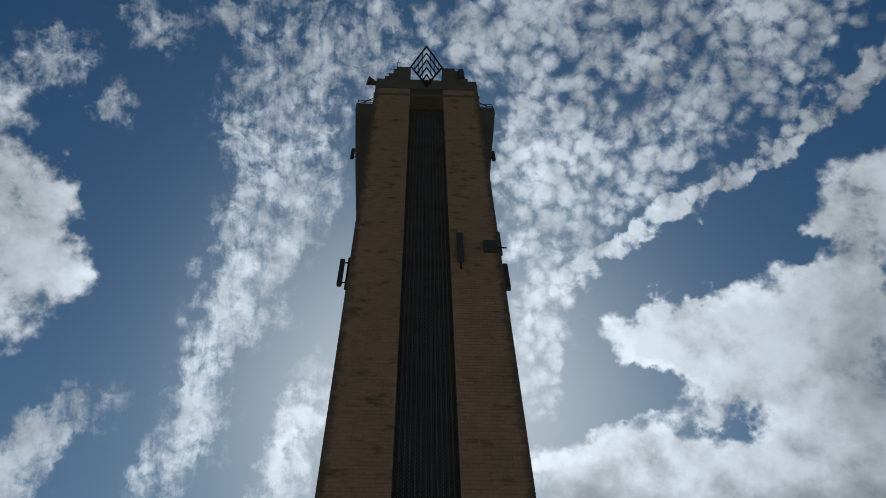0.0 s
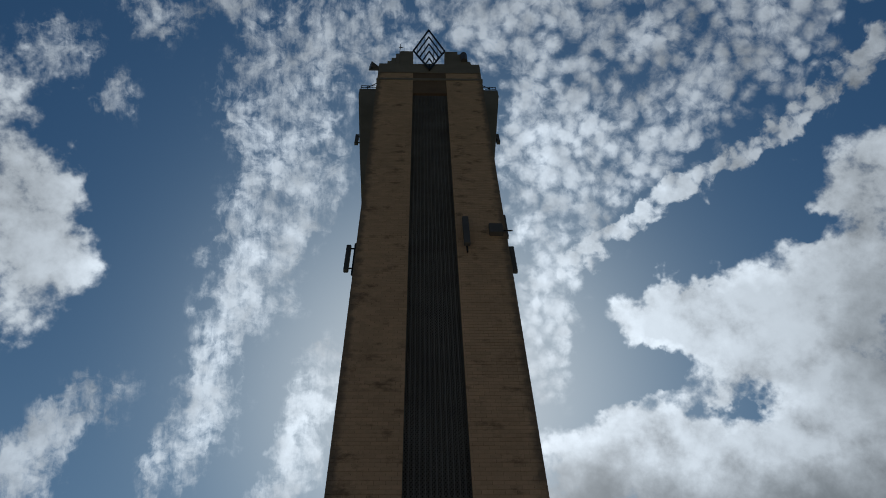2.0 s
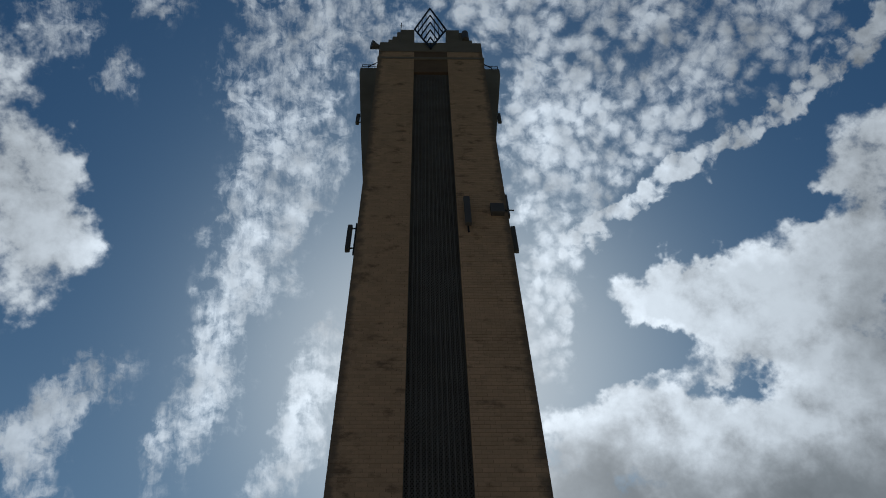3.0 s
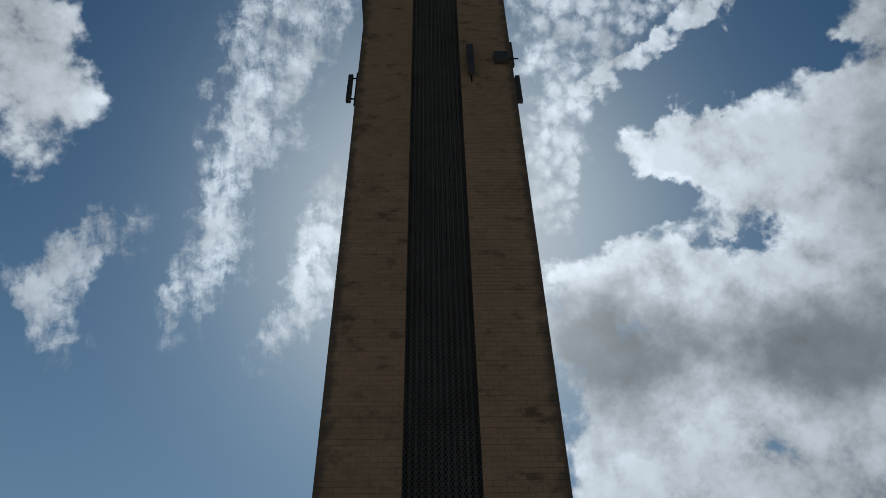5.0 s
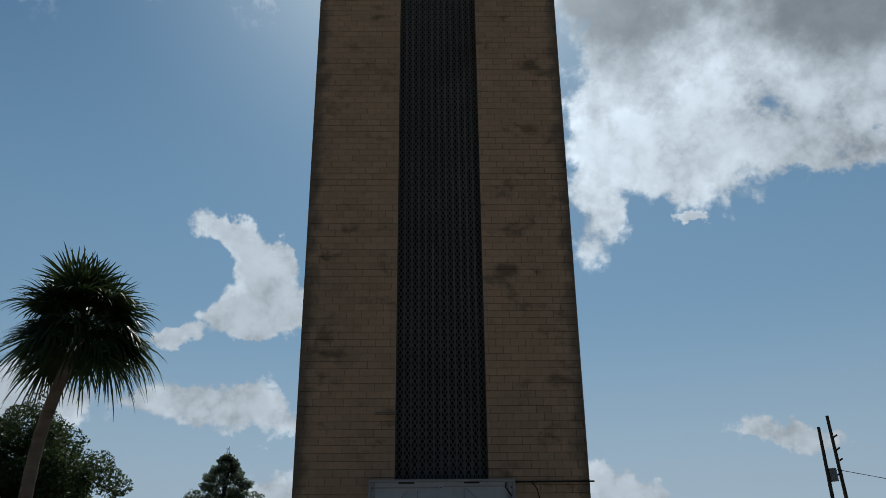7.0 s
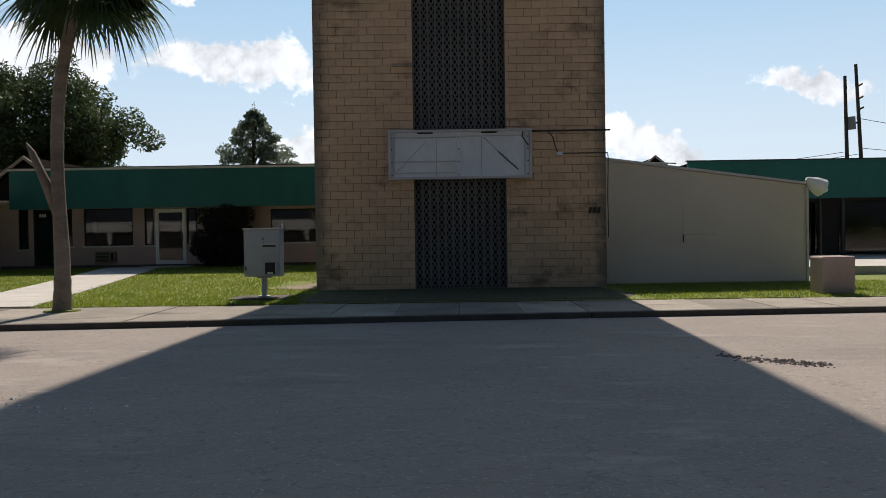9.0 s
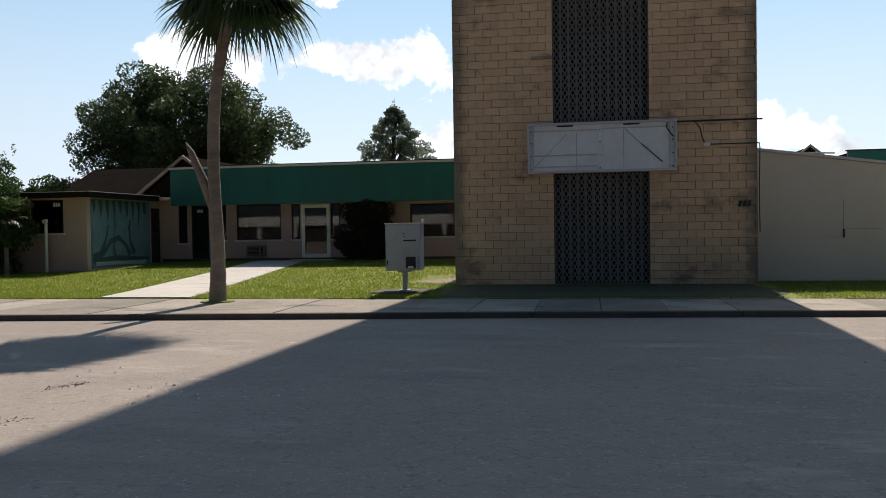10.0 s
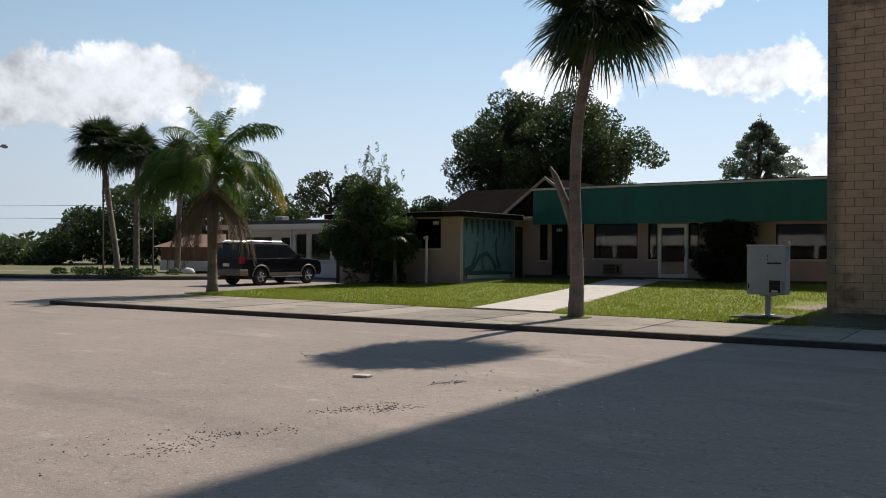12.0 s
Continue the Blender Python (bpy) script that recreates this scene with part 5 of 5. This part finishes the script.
fan_palm((-41.9, 7.8, -0.1), [(0, 0, 0), (0, 0, 2.0), (0.0, 0, 4.0), (0.05, 0, 6.2), (0.1, 0, 7.05)], [0.2, 0.17, 0.15, 0.14, 0.13], 55, 1.15, 7, "straight cabbage palm in the median", "palms in the median")
fan_palm((-39.8, 9.0, -0.1), [(0, 0, 0), (0.1, 0, 2.0), (0.2, 0, 4.0), (0.4, 0, 5.6), (0.5, 0, 6.2)], [0.18, 0.16, 0.15, 0.14, 0.13], 55, 1.25, 8, "lower cabbage palm in the median", "palms in the median")


def plume_mesh(length, rise, bend, leaf, seed, hang=0.6, pairs=60):
    """A feather frond towards +x: starts at an angle of rise degrees, bends down by bend degrees, two rows of leaflets."""
    r = random.Random(seed)
    steps = 16
    p = Vector((0, 0, 0))
    pts, ways = [p.copy()], []
    for i in range(steps):
        a = radians(rise - bend * ((i + 0.5) / steps) ** 1.4)
        d = Vector((math.cos(a), 0, math.sin(a)))
        p = p + d * length / steps
        pts.append(p.copy())
        ways.append(d)
    v, f = tube(pts, [0.04 * (1 - 0.88 * i / steps) for i in range(steps + 1)], 5)
    for i in range(pairs):
        s = 0.12 + 0.88 * i / pairs
        k = min(int(s * steps), steps - 1)
        q = pts[k].lerp(pts[k + 1], s * steps - k)
        d = ways[k]
        n = Vector((-d.z, 0, d.x))
        for side in (-1, 1):
            ln = leaf * (math.sin(math.pi * (0.15 + 0.78 * s)) ** 0.55) * r.uniform(0.75, 1.1)
            out = (Vector((0, side, 0)) * r.uniform(0.6, 1.0) + d * r.uniform(0.4, 0.9) + n * r.uniform(-0.25, 0.4)).normalized()
            o = len(v)
            w = d * 0.015
            a = q + out * ln * 0.45 - Vector((0, 0, hang * ln * 0.12))
            b = q + out * ln * 0.75 - Vector((0, 0, hang * ln * 0.42))
            c = q + out * ln * 0.9 - Vector((0, 0, hang * ln * 0.85))
            v += [tuple(q - w), tuple(q + w), tuple(a - w), tuple(a + w), tuple(b - w * 0.7), tuple(b + w * 0.7), tuple(c)]
            f += [(o, o + 1, o + 3, o + 2), (o + 2, o + 3, o + 5, o + 4), (o + 4, o + 5, o + 6)]
    return v, f


queen = thing("queen_palm", "feather palm with arching fronds and hanging dead leaves", "palm tree", Matrix.Translation((-23.42, -2.32, 0)))
part("trunk", tube([(0, 0, -0.1), (0.02, 0, 0.35), (0, 0, 1.2), (0.0, 0, 2.4), (0.0, 0, 3.4), (0.02, 0, 4.2)], [0.24, 0.18, 0.16, 0.18, 0.22, 0.13], 12), BARK, queen, smooth=True)
KINDS = [(2.7, 88, 48, 0.62, 0.5), (3.0, 78, 96, 0.7, 0.8), (2.9, 62, 132, 0.74, 1.0), (3.0, 42, 130, 0.76, 1.15), (2.9, 14, 96, 0.72, 1.2)]
plumes = [mesh_of("frond", plume_mesh(a, b, c, d, k, e, 80), PLUME) for k, (a, b, c, d, e) in enumerate(KINDS)]
yellow_plume = mesh_of("frond", plume_mesh(3.2, 34, 122, 0.7, 14, 1.1), YELLOW)
dead_plume = mesh_of("frond", plume_mesh(3.2, -35, 58, 0.34, 15, 1.0, 46), DEAD)
rr = random.Random(15)
for kind, number in ((0, 3), (1, 4), (2, 5), (3, 7), (4, 5)):
    for k in range(number):
        az = 360 * k / number + 31 * kind + rr.uniform(-12, 12)
        piece("frond", plumes[kind], queen, Matrix.Translation((0, 0, 4.4 - 0.09 * kind)) @ Euler((0, 0, radians(az))).to_matrix().to_4x4() @ Matrix.Scale(rr.uniform(0.85, 1.06), 4))
for az, kind, big in ((44, 1, 1.12), (58, 1, 1.05), (30, 3, 1.05), (62, 3, 1.0), (215, 3, 1.08), (228, 3, 1.12), (240, 3, 1.05), (222, 4, 1.0), (236, 4, 1.05), (232, 2, 1.05)):
    piece("frond", plumes[kind], queen, Matrix.Translation((0, 0, 4.05)) @ Euler((0, 0, radians(az))).to_matrix().to_4x4() @ Matrix.Scale(big, 4))
for az in (38, 47, 57):
    piece("frond", yellow_plume, queen, Matrix.Translation((0, 0, 3.85)) @ Euler((0, 0, radians(az))).to_matrix().to_4x4())
for i in range(26):
    piece("dead_frond", dead_plume, queen, Matrix.Translation((0, 0, rr.uniform(3.3, 3.85))) @ Euler((0, 0, radians(i * 55 + rr.uniform(-8, 8)))).to_matrix().to_4x4() @ Matrix.Scale(rr.uniform(0.7, 1.0), 4))
small = thing("saw_palmetto", "small fan palm growing in the shrub", "palm", Matrix.Translation((-20.9, 5.0, 0.1)))
for i in range(16):
    piece("frond", fan_live[14 - i // 2], small, Matrix.Translation((0, 0, 2.0)) @ Euler((0, 0, radians(i * 137.5))).to_matrix().to_4x4() @ Matrix.Scale(0.62, 4))
part("stem", tube([(0, 0, -0.05), (0, 0, 2.05)], [0.09, 0.06], 8), BARK, small)

# ---- parked car ----
def wheel(parent, x, y):
    w = part("wheel", tube([(x, y - 0.12, 0.39), (x, y - 0.09, 0.39), (x, y + 0.09, 0.39), (x, y + 0.12, 0.39)], [0.33, 0.39, 0.39, 0.33], 24), RUBBER, parent, "black tyre")
    s = -1 if y < 0 else 1
    part("rim", tube([(x, y + s * 0.10, 0.39), (x, y + s * 0.135, 0.39)], [0.25, 0.22], 18), CHROME, w)
    for k in range(6):
        a = k * math.pi / 3
        part("spoke", tube([(x, y + s * 0.14, 0.39), (x + 0.2 * math.cos(a), y + s * 0.14, 0.39 + 0.2 * math.sin(a))], 0.03, 5), CHROME, w)


suv = thing("parked_suv", "black full-size sport utility vehicle parked by the lodge", "car", pose(-28.9, 5.7, ROAD_Z, 0, 0, 91))
L = 2.6
CARGLASS = shader("tinted_glass", (0.012, 0.013, 0.014), (0.014, 0.015, 0.016), 0.04, bump=0, spec=0.6)
AX, FX = -L + 1.15, L - 0.95


def arch(x):
    return [(x + 0.5 * math.cos(radians(q)), 0.42 + 0.46 * math.sin(radians(q))) for q in (0, 30, 60, 90, 120, 150, 180)]


part("body", prism([(-L, 0.5), (-L - 0.02, 0.8), (-L + 0.03, 1.22), (L - 1.5, 1.25), (L - 0.3, 1.15), (L - 0.05, 1.02), (L, 0.6), (L - 0.1, 0.42)] + arch(FX) + arch(AX) + [(-L + 0.1, 0.42)], -0.98, 0.98), CARPAINT, suv, bevel=0.04)
part("underbody", box(-L + 0.3, L - 0.3, -0.8, 0.8, 0.3, 0.5), RUBBER, suv)
part("cabin", ([(-L + 0.03, -0.95, 1.2), (L - 1.45, -0.95, 1.24), (L - 2.2, -0.8, 1.9), (-L + 0.17, -0.8, 1.93), (-L + 0.03, 0.95, 1.2), (L - 1.45, 0.95, 1.24), (L - 2.2, 0.8, 1.9), (-L + 0.17, 0.8, 1.93)], [(0, 1, 2, 3), (7, 6, 5, 4), (0, 4, 5, 1), (1, 5, 6, 2), (2, 6, 7, 3), (3, 7, 4, 0)]), CARPAINT, suv, bevel=0.05)


def side_glass(x0, x1, x2, x3, s):
    """A side window proud of the cabin's slanting flank by 4 mm."""
    def at_height(z):
        return s * (0.95 - 0.15 * (z - 1.2) / 0.72 + 0.006)
    lo, hi = 1.3, 1.78
    q = [(x0, at_height(lo), lo), (x1, at_height(lo), lo), (x2, at_height(hi), hi), (x3, at_height(hi), hi)]
    part("window", (q + [(x, y - s * 0.02, z) for x, y, z in q], [(0, 1, 2, 3), (7, 6, 5, 4), (0, 4, 5, 1), (1, 5, 6, 2), (2, 6, 7, 3), (3, 7, 4, 0)]), CARGLASS, suv, "tinted side glass")


for s in (-1, 1):
    side_glass(-L + 0.2, -L + 1.3, -L + 1.3, -L + 0.3, s)
    side_glass(-L + 1.4, -L + 2.3, -L + 2.3, -L + 1.4, s)
    side_glass(-L + 2.4, L - 1.65, L - 2.2, -L + 2.4, s)
    part("window_trim", box(-L + 0.2, L - 1.6, s * 0.955 - 0.008, s * 0.955 + 0.008, 1.245, 1.262), CHROME, suv)
    part("sill_trim", box(AX + 0.55, FX - 0.55, s * 0.988 - 0.01, s * 0.988 + 0.01, 0.66, 0.7), CHROME, suv)
    part("running_board", box(AX + 0.55, FX - 0.55, s * 1.03 - 0.07, s * 1.03 + 0.07, 0.36, 0.41), ALU, suv)
    part("cladding", box(AX + 0.52, FX - 0.52, s * 0.985 - 0.008, s * 0.985 + 0.008, 0.44, 0.58), TAN, suv, "tan lower cladding")
    for x in (AX, FX):
        pts = [(x + 0.53 * math.cos(radians(q)), s * 0.985, 0.42 + 0.49 * math.sin(radians(q))) for q in range(0, 181, 20)]
        part("wheel_arch", tube(pts, 0.035, 6), TAN, suv, "tan wheel arch lip")
        wheel(suv, x, s * 0.87)
    part("roof_rail", tube([(-L + 0.4, s * 0.7, 1.95), (-L + 0.55, s * 0.7, 2.0), (L - 2.5, s * 0.7, 1.98), (L - 2.35, s * 0.7, 1.9)], 0.025, 6), ALU, suv)
    part("tail_lamp", box(-L - 0.03, -L + 0.14, min(s * 0.8, s * 0.99), max(s * 0.8, s * 0.99), 0.98, 1.3), REDLAMP, suv, "red tail lamp")
    part("mirror", box(L - 1.8, L - 1.65, s * 1.08 - 0.1, s * 1.08 + 0.1, 1.2, 1.38), CARPAINT, suv, bevel=0.03)
    for x in (-L + 2.2, -L + 1.45):
        part("door_handle", box(x - 0.12, x + 0.06, s * 0.99 - 0.01, s * 0.99 + 0.02, 1.08, 1.13), CHROME, suv)
part("bumper", box(-L - 0.14, -L + 0.35, -1.0, 1.0, 0.46, 0.74), TAN, suv, "tan rear bumper", bevel=0.04)
part("rear_window", ([(-L + 0.0, -0.8, 1.3), (-L + 0.0, 0.8, 1.3), (-L + 0.12, 0.7, 1.8), (-L + 0.12, -0.7, 1.8), (-L + 0.05, -0.8, 1.3), (-L + 0.05, 0.8, 1.3), (-L + 0.17, 0.7, 1.8), (-L + 0.17, -0.7, 1.8)], [(0, 1, 2, 3), (7, 6, 5, 4), (0, 4, 5, 1), (1, 5, 6, 2), (2, 6, 7, 3), (3, 7, 4, 0)]), CARGLASS, suv, "tinted rear window")
part("plate", box(-L - 0.05, -L + 0.0, -0.18, 0.18, 0.86, 1.0), WHITE, suv, "pale blank plate")

# ---- street furniture ----
def utility_pole(x, y, h, lean, group, fittings):
    p = thing("utility_pole", "dark wooden utility pole behind the arcade", "utility pole", pose(x, y, 0, 0, lean, 0), group)
    part("pole", tube([(0, 0, -0.2), (0, 0, h)], [0.13, 0.085], 10), POLE, p)
    if fittings:
        part("transformer", tube([(-0.42, 0, h - 3.6), (-0.42, 0, h - 2.9)], 0.22, 12), MAILGREY, p, "grey transformer can")
        part("bracket", box(-0.4, 0.1, -0.05, 0.05, h - 3.3, h - 3.2), STEEL, p)
        for z in (h - 1.2, h - 1.9, h - 2.5):
            part("insulator", tube([(0.1, 0, z), (0.3, 0, z + 0.1)], 0.06, 8), STEEL, p)
    return p


utility_pole(22.0, 25, 9.95, -1.2, "utility poles", False)
utility_pole(22.95, 25, 10.6, -3.0, "utility poles", True)
lines = thing("power_line", "thin dark power lines sagging between the poles", "cable")
for a, b, sag in (((22.4, 25, 7.6), (60, 30, 6.0), 1.2), ((22.8, 25, 5.9), (60, 30, 5.0), 0.6), ((22.0, 25, 5.75), (8.0, 26, 4.75), 0.25), ((22.6, 25, 5.6), (8.0, 27, 4.6), 0.3)):
    pts = []
    for i in range(13):
        s = i / 12
        pts.append((a[0] + (b[0] - a[0]) * s, a[1] + (b[1] - a[1]) * s, a[2] + (b[2] - a[2]) * s - 4 * sag * s * (1 - s)))
    part("wire", tube(pts, 0.02, 4), BLACKBAR, lines)
lines2 = thing("power_line", "distant power lines over the field", "cable")
for z in (5.6, 7.4):
    part("wire", tube([(-150, 40, z + 0.8), (-105, 45, z), (-60, 50, z + 0.3)], 0.035, 4), BLACKBAR, lines2)
lamp = thing("street_lamp", "grey street lamp arm over the far road", "street lamp", Matrix.Translation((-62.5, 10.0, -0.1)))
part("pole", tube([(0, 0, 0), (0, 0, 8.6), (0.6, 0, 9.0), (1.6, 0, 9.05)], [0.12, 0.08, 0.06, 0.05], 8), ALU, lamp)
part("head", tube([(1.5, 0, 9.05), (1.8, 0, 9.05), (2.2, 0, 9.0), (2.4, 0, 8.97)], [0.06, 0.15, 0.16, 0.04], 8), MAILGREY, lamp)

median = thing("median", "raised kerbed median with grass and palms", "median", kind="structure")
part("kerb", prism([(-60, -1.5), (-45, 1.5), (-36.0, 6.0), (-34.4, 8.6), (-36.5, 10.2), (-46, 8.0), (-62, 3.5)], -0.2, 0.06, "xy"), KERB, median, bevel=0.03)
part("bed", prism([(-59.6, -1.1), (-45, 1.9), (-36.4, 6.3), (-35.0, 8.5), (-36.7, 9.8), (-46, 7.6), (-61.5, 3.2)], 0.04, 0.10, "xy"), FIELD, median)
weeds = [(-46 + 9.0 * rr.random(), 3.6 + 4.0 * rr.random(), 0.25, 0.5, 0.4, 0.22) for _ in range(30)]
solo("median_weeds", leaf_cloud(weeds, 2200, 0.09, 81), BUSHLEAF, "low weeds along the median", "weeds", kind="stuff")
fence_post = thing("guy_pole", "slim dark pole beside the median palms", "pole", Matrix.Translation((-43.9, 7.0, 0.0)), "slim poles")
part("pole", tube([(0, 0, 0), (-0.05, 0, 5.6)], 0.05, 6), POLE, fence_post)
copy_thing(fence_post, Matrix.Translation((-40.9, 8.2, 0.0)))
solo("white_stone", tube([(-0.55, 0, 0.1), (-0.2, 0.05, 0.2), (0.3, 0, 0.17), (0.6, 0, 0.08)], [0.08, 0.22, 0.2, 0.06], 8), WHITE, "low white stone beyond the median", "stone", at=Matrix.Translation((-44.5, 13.6, -0.1)))
far_road = solo("far_pavement", prism([(-130, 4.0), (-62, 8.5), (-48, 11.5), (-48, 12.3), (-62, 10.0), (-130, 7.0)], -0.2, -0.09, "xy"), WALK, "pale strip of pavement beyond the median", "pavement", kind="structure")

across = thing("white_store", "long low white building across the lot", "building")
part("wall", box(-95, 4, -92, -80, -0.2, 3.0), SHADE_WALL, across)
part("fascia", box(-96, 5, -80, -79.6, 2.4, 3.9), TRIM, across, "white fascia")
for k in range(17):
    part("pillar", box(-94.5 + 6 * k, -93.9 + 6 * k, -79.9, -79.62, -0.2, 2.4), TRIM, across)

# ---- litter and crumbs on the lot ----
chip = thing("concrete_chip", "pale flat chip of concrete lying on the lot", "rubble", pose(-7.05, -13.75, ROAD_Z, 0, 0, 20) @ Matrix.Scale(0.72, 4))
part("slab", prism([(-0.16, -0.09), (0.12, -0.11), (0.18, 0.04), (0.02, 0.11), (-0.15, 0.07)], 0.0, 0.045, "xy"), PATHWAY, chip, bevel=0.01)


def crumbs(lines, count, size, seed):
    r = np.random.RandomState(seed)
    v, f = [], []
    for i in range(count):
        a, b, w = lines[r.randint(len(lines))]
        s = r.rand()
        x = a[0] + (b[0] - a[0]) * s + r.normal() * w
        y = a[1] + (b[1] - a[1]) * s + r.normal() * w
        k = size * (0.4 + r.rand() ** 2 * 1.6)
        o = len(v)
        an = r.rand() * 6.28
        for q in range(4):
            v.append((x + k * math.cos(an + q * 1.57) * (0.7 + 0.5 * r.rand()), y + k * math.sin(an + q * 1.57) * (0.7 + 0.5 * r.rand()), ROAD_Z - 0.002))
        v.append((x, y, ROAD_Z + k * 0.6))
        f += [(o, o + 1, o + 4), (o + 1, o + 2, o + 4), (o + 2, o + 3, o + 4), (o + 3, o, o + 4)]
    return v, f


solo("gravel_crumbs", crumbs([((-5.88, -17.9), (-5.9, -17.1), 0.12), ((-5.95, -17.2), (-5.6, -16.5), 0.08), ((-5.95, -15.8), (-5.5, -14.9), 0.09), ((-5.6, -15.5), (-5.4, -15.1), 0.12), ((-6.0, -13.7), (-5.8, -13.3), 0.06), ((-6.6, -18.6), (-5.6, -16.4), 0.35)], 900, 0.010, 3), PEBBLE, "loose dark gravel crumbs on the lot", "gravel", kind="stuff")
solo("asphalt_crumbs", crumbs([((3.2, -11.1), (4.0, -12.0), 0.12), ((3.5, -11.4), (4.1, -11.9), 0.08)], 420, 0.020, 4), PEBBLE, "crumbled asphalt patch beside the shadow", "gravel", kind="stuff")
solo("pale_grit", crumbs([((-9.3, -12.3), (-9.0, -12.6), 0.12), ((-4.8, -13.6), (-4.6, -13.2), 0.12), ((-4.7, -14.3), (-3.5, -13.5), 0.2), ((-6.5, -12.6), (-5.8, -12.9), 0.2)], 70, 0.022, 6), PATHWAY, "pale grit and paper scraps on the lot", "gravel", kind="stuff")
solo("wall_rubble", [[(p[0] - 0.2, p[1] + 14.6, p[2] + 0.14) for p in q] if i == 0 else q for i, q in enumerate(crumbs([((-4.6, -12.6), (-3.7, -13.4), 0.35)], 60, 0.07, 5))], TAN, "dry leaves and rubble at the tower's corner", "rubble", kind="stuff")
solo("dirt_patch", ground_patch([(-5.1, 0.9), (-4.5, 0.3), (-3.7, 0.2), (-3.7, 2.4), (-4.2, 2.6), (-4.7, 1.7)], 0.02), SAND, "bare sandy soil beside the tower", "soil", kind="structure")

# ---- grass ----
r = np.random.RandomState(8)
n = 90000
gx = np.concatenate([r.uniform(-23.3, -3.6, n), r.uniform(4.0, 12.0, n // 8), r.uniform(-3.9, 4.2, n // 55)])
gy = np.concatenate([-3.65 + 15.2 * r.rand(n) ** 1.3, r.uniform(-3.7, 0.75, n // 8), r.uniform(-3.7, -0.05, n // 55)])
lx = np.interp(gy, [-3.56, 11.6], [-11.8, -14.15])
rx = np.interp(gy, [-3.56, 11.6], [-9.5, -11.95])
edge = 0.12 * np.sin(gy * 7.0) + 0.08 * np.sin(gy * 17)
keep = ~((gx > lx + 0.03 - 0.5 * edge) & (gx < rx - 0.03 + edge)) & ~((gx < -18.6) & (gy > 6.4)) & ~((gx > -5.2) & (gx < -3.7) & (gy > 0.5) & (gy < 3.2) & (r.rand(len(gx)) < 0.8)) & (gy < 11.8)
gx, gy = gx[keep], gy[keep]
gz = np.array([lawn_z(a, b) for a, b in zip(gx, gy)])
m = len(gx)
h = r.uniform(0.025, 0.065, m)
a = r.uniform(0, 6.283, m)
wx, wy = np.cos(a) * 0.014, np.sin(a) * 0.014
tx, ty = r.normal(size=m) * 0.03, r.normal(size=m) * 0.03
v = np.stack([np.stack([gx - wx, gy - wy, gz - 0.01], 1), np.stack([gx + wx, gy + wy, gz - 0.01], 1), np.stack([gx + tx, gy + ty, gz + h], 1)], 1).reshape(-1, 3)
solo("grass", (v.tolist(), np.arange(3 * m).reshape(-1, 3).tolist()), GRASS, "bright green grass blades on the lawn", "grass", kind="stuff")
# ---- the tower's nearest pieces ----
for w, a, y, z in blocks_to_set:
    piece("block", block_mesh(w), tower, Matrix.Translation((a, y, z)))
for r in range(NEAR_ROWS):
    for k in range(12):
        piece("screen_block", cell_mesh, tower, Matrix.Translation((-GR + CELL * (k + 0.5), 0.16, r * CELL)))
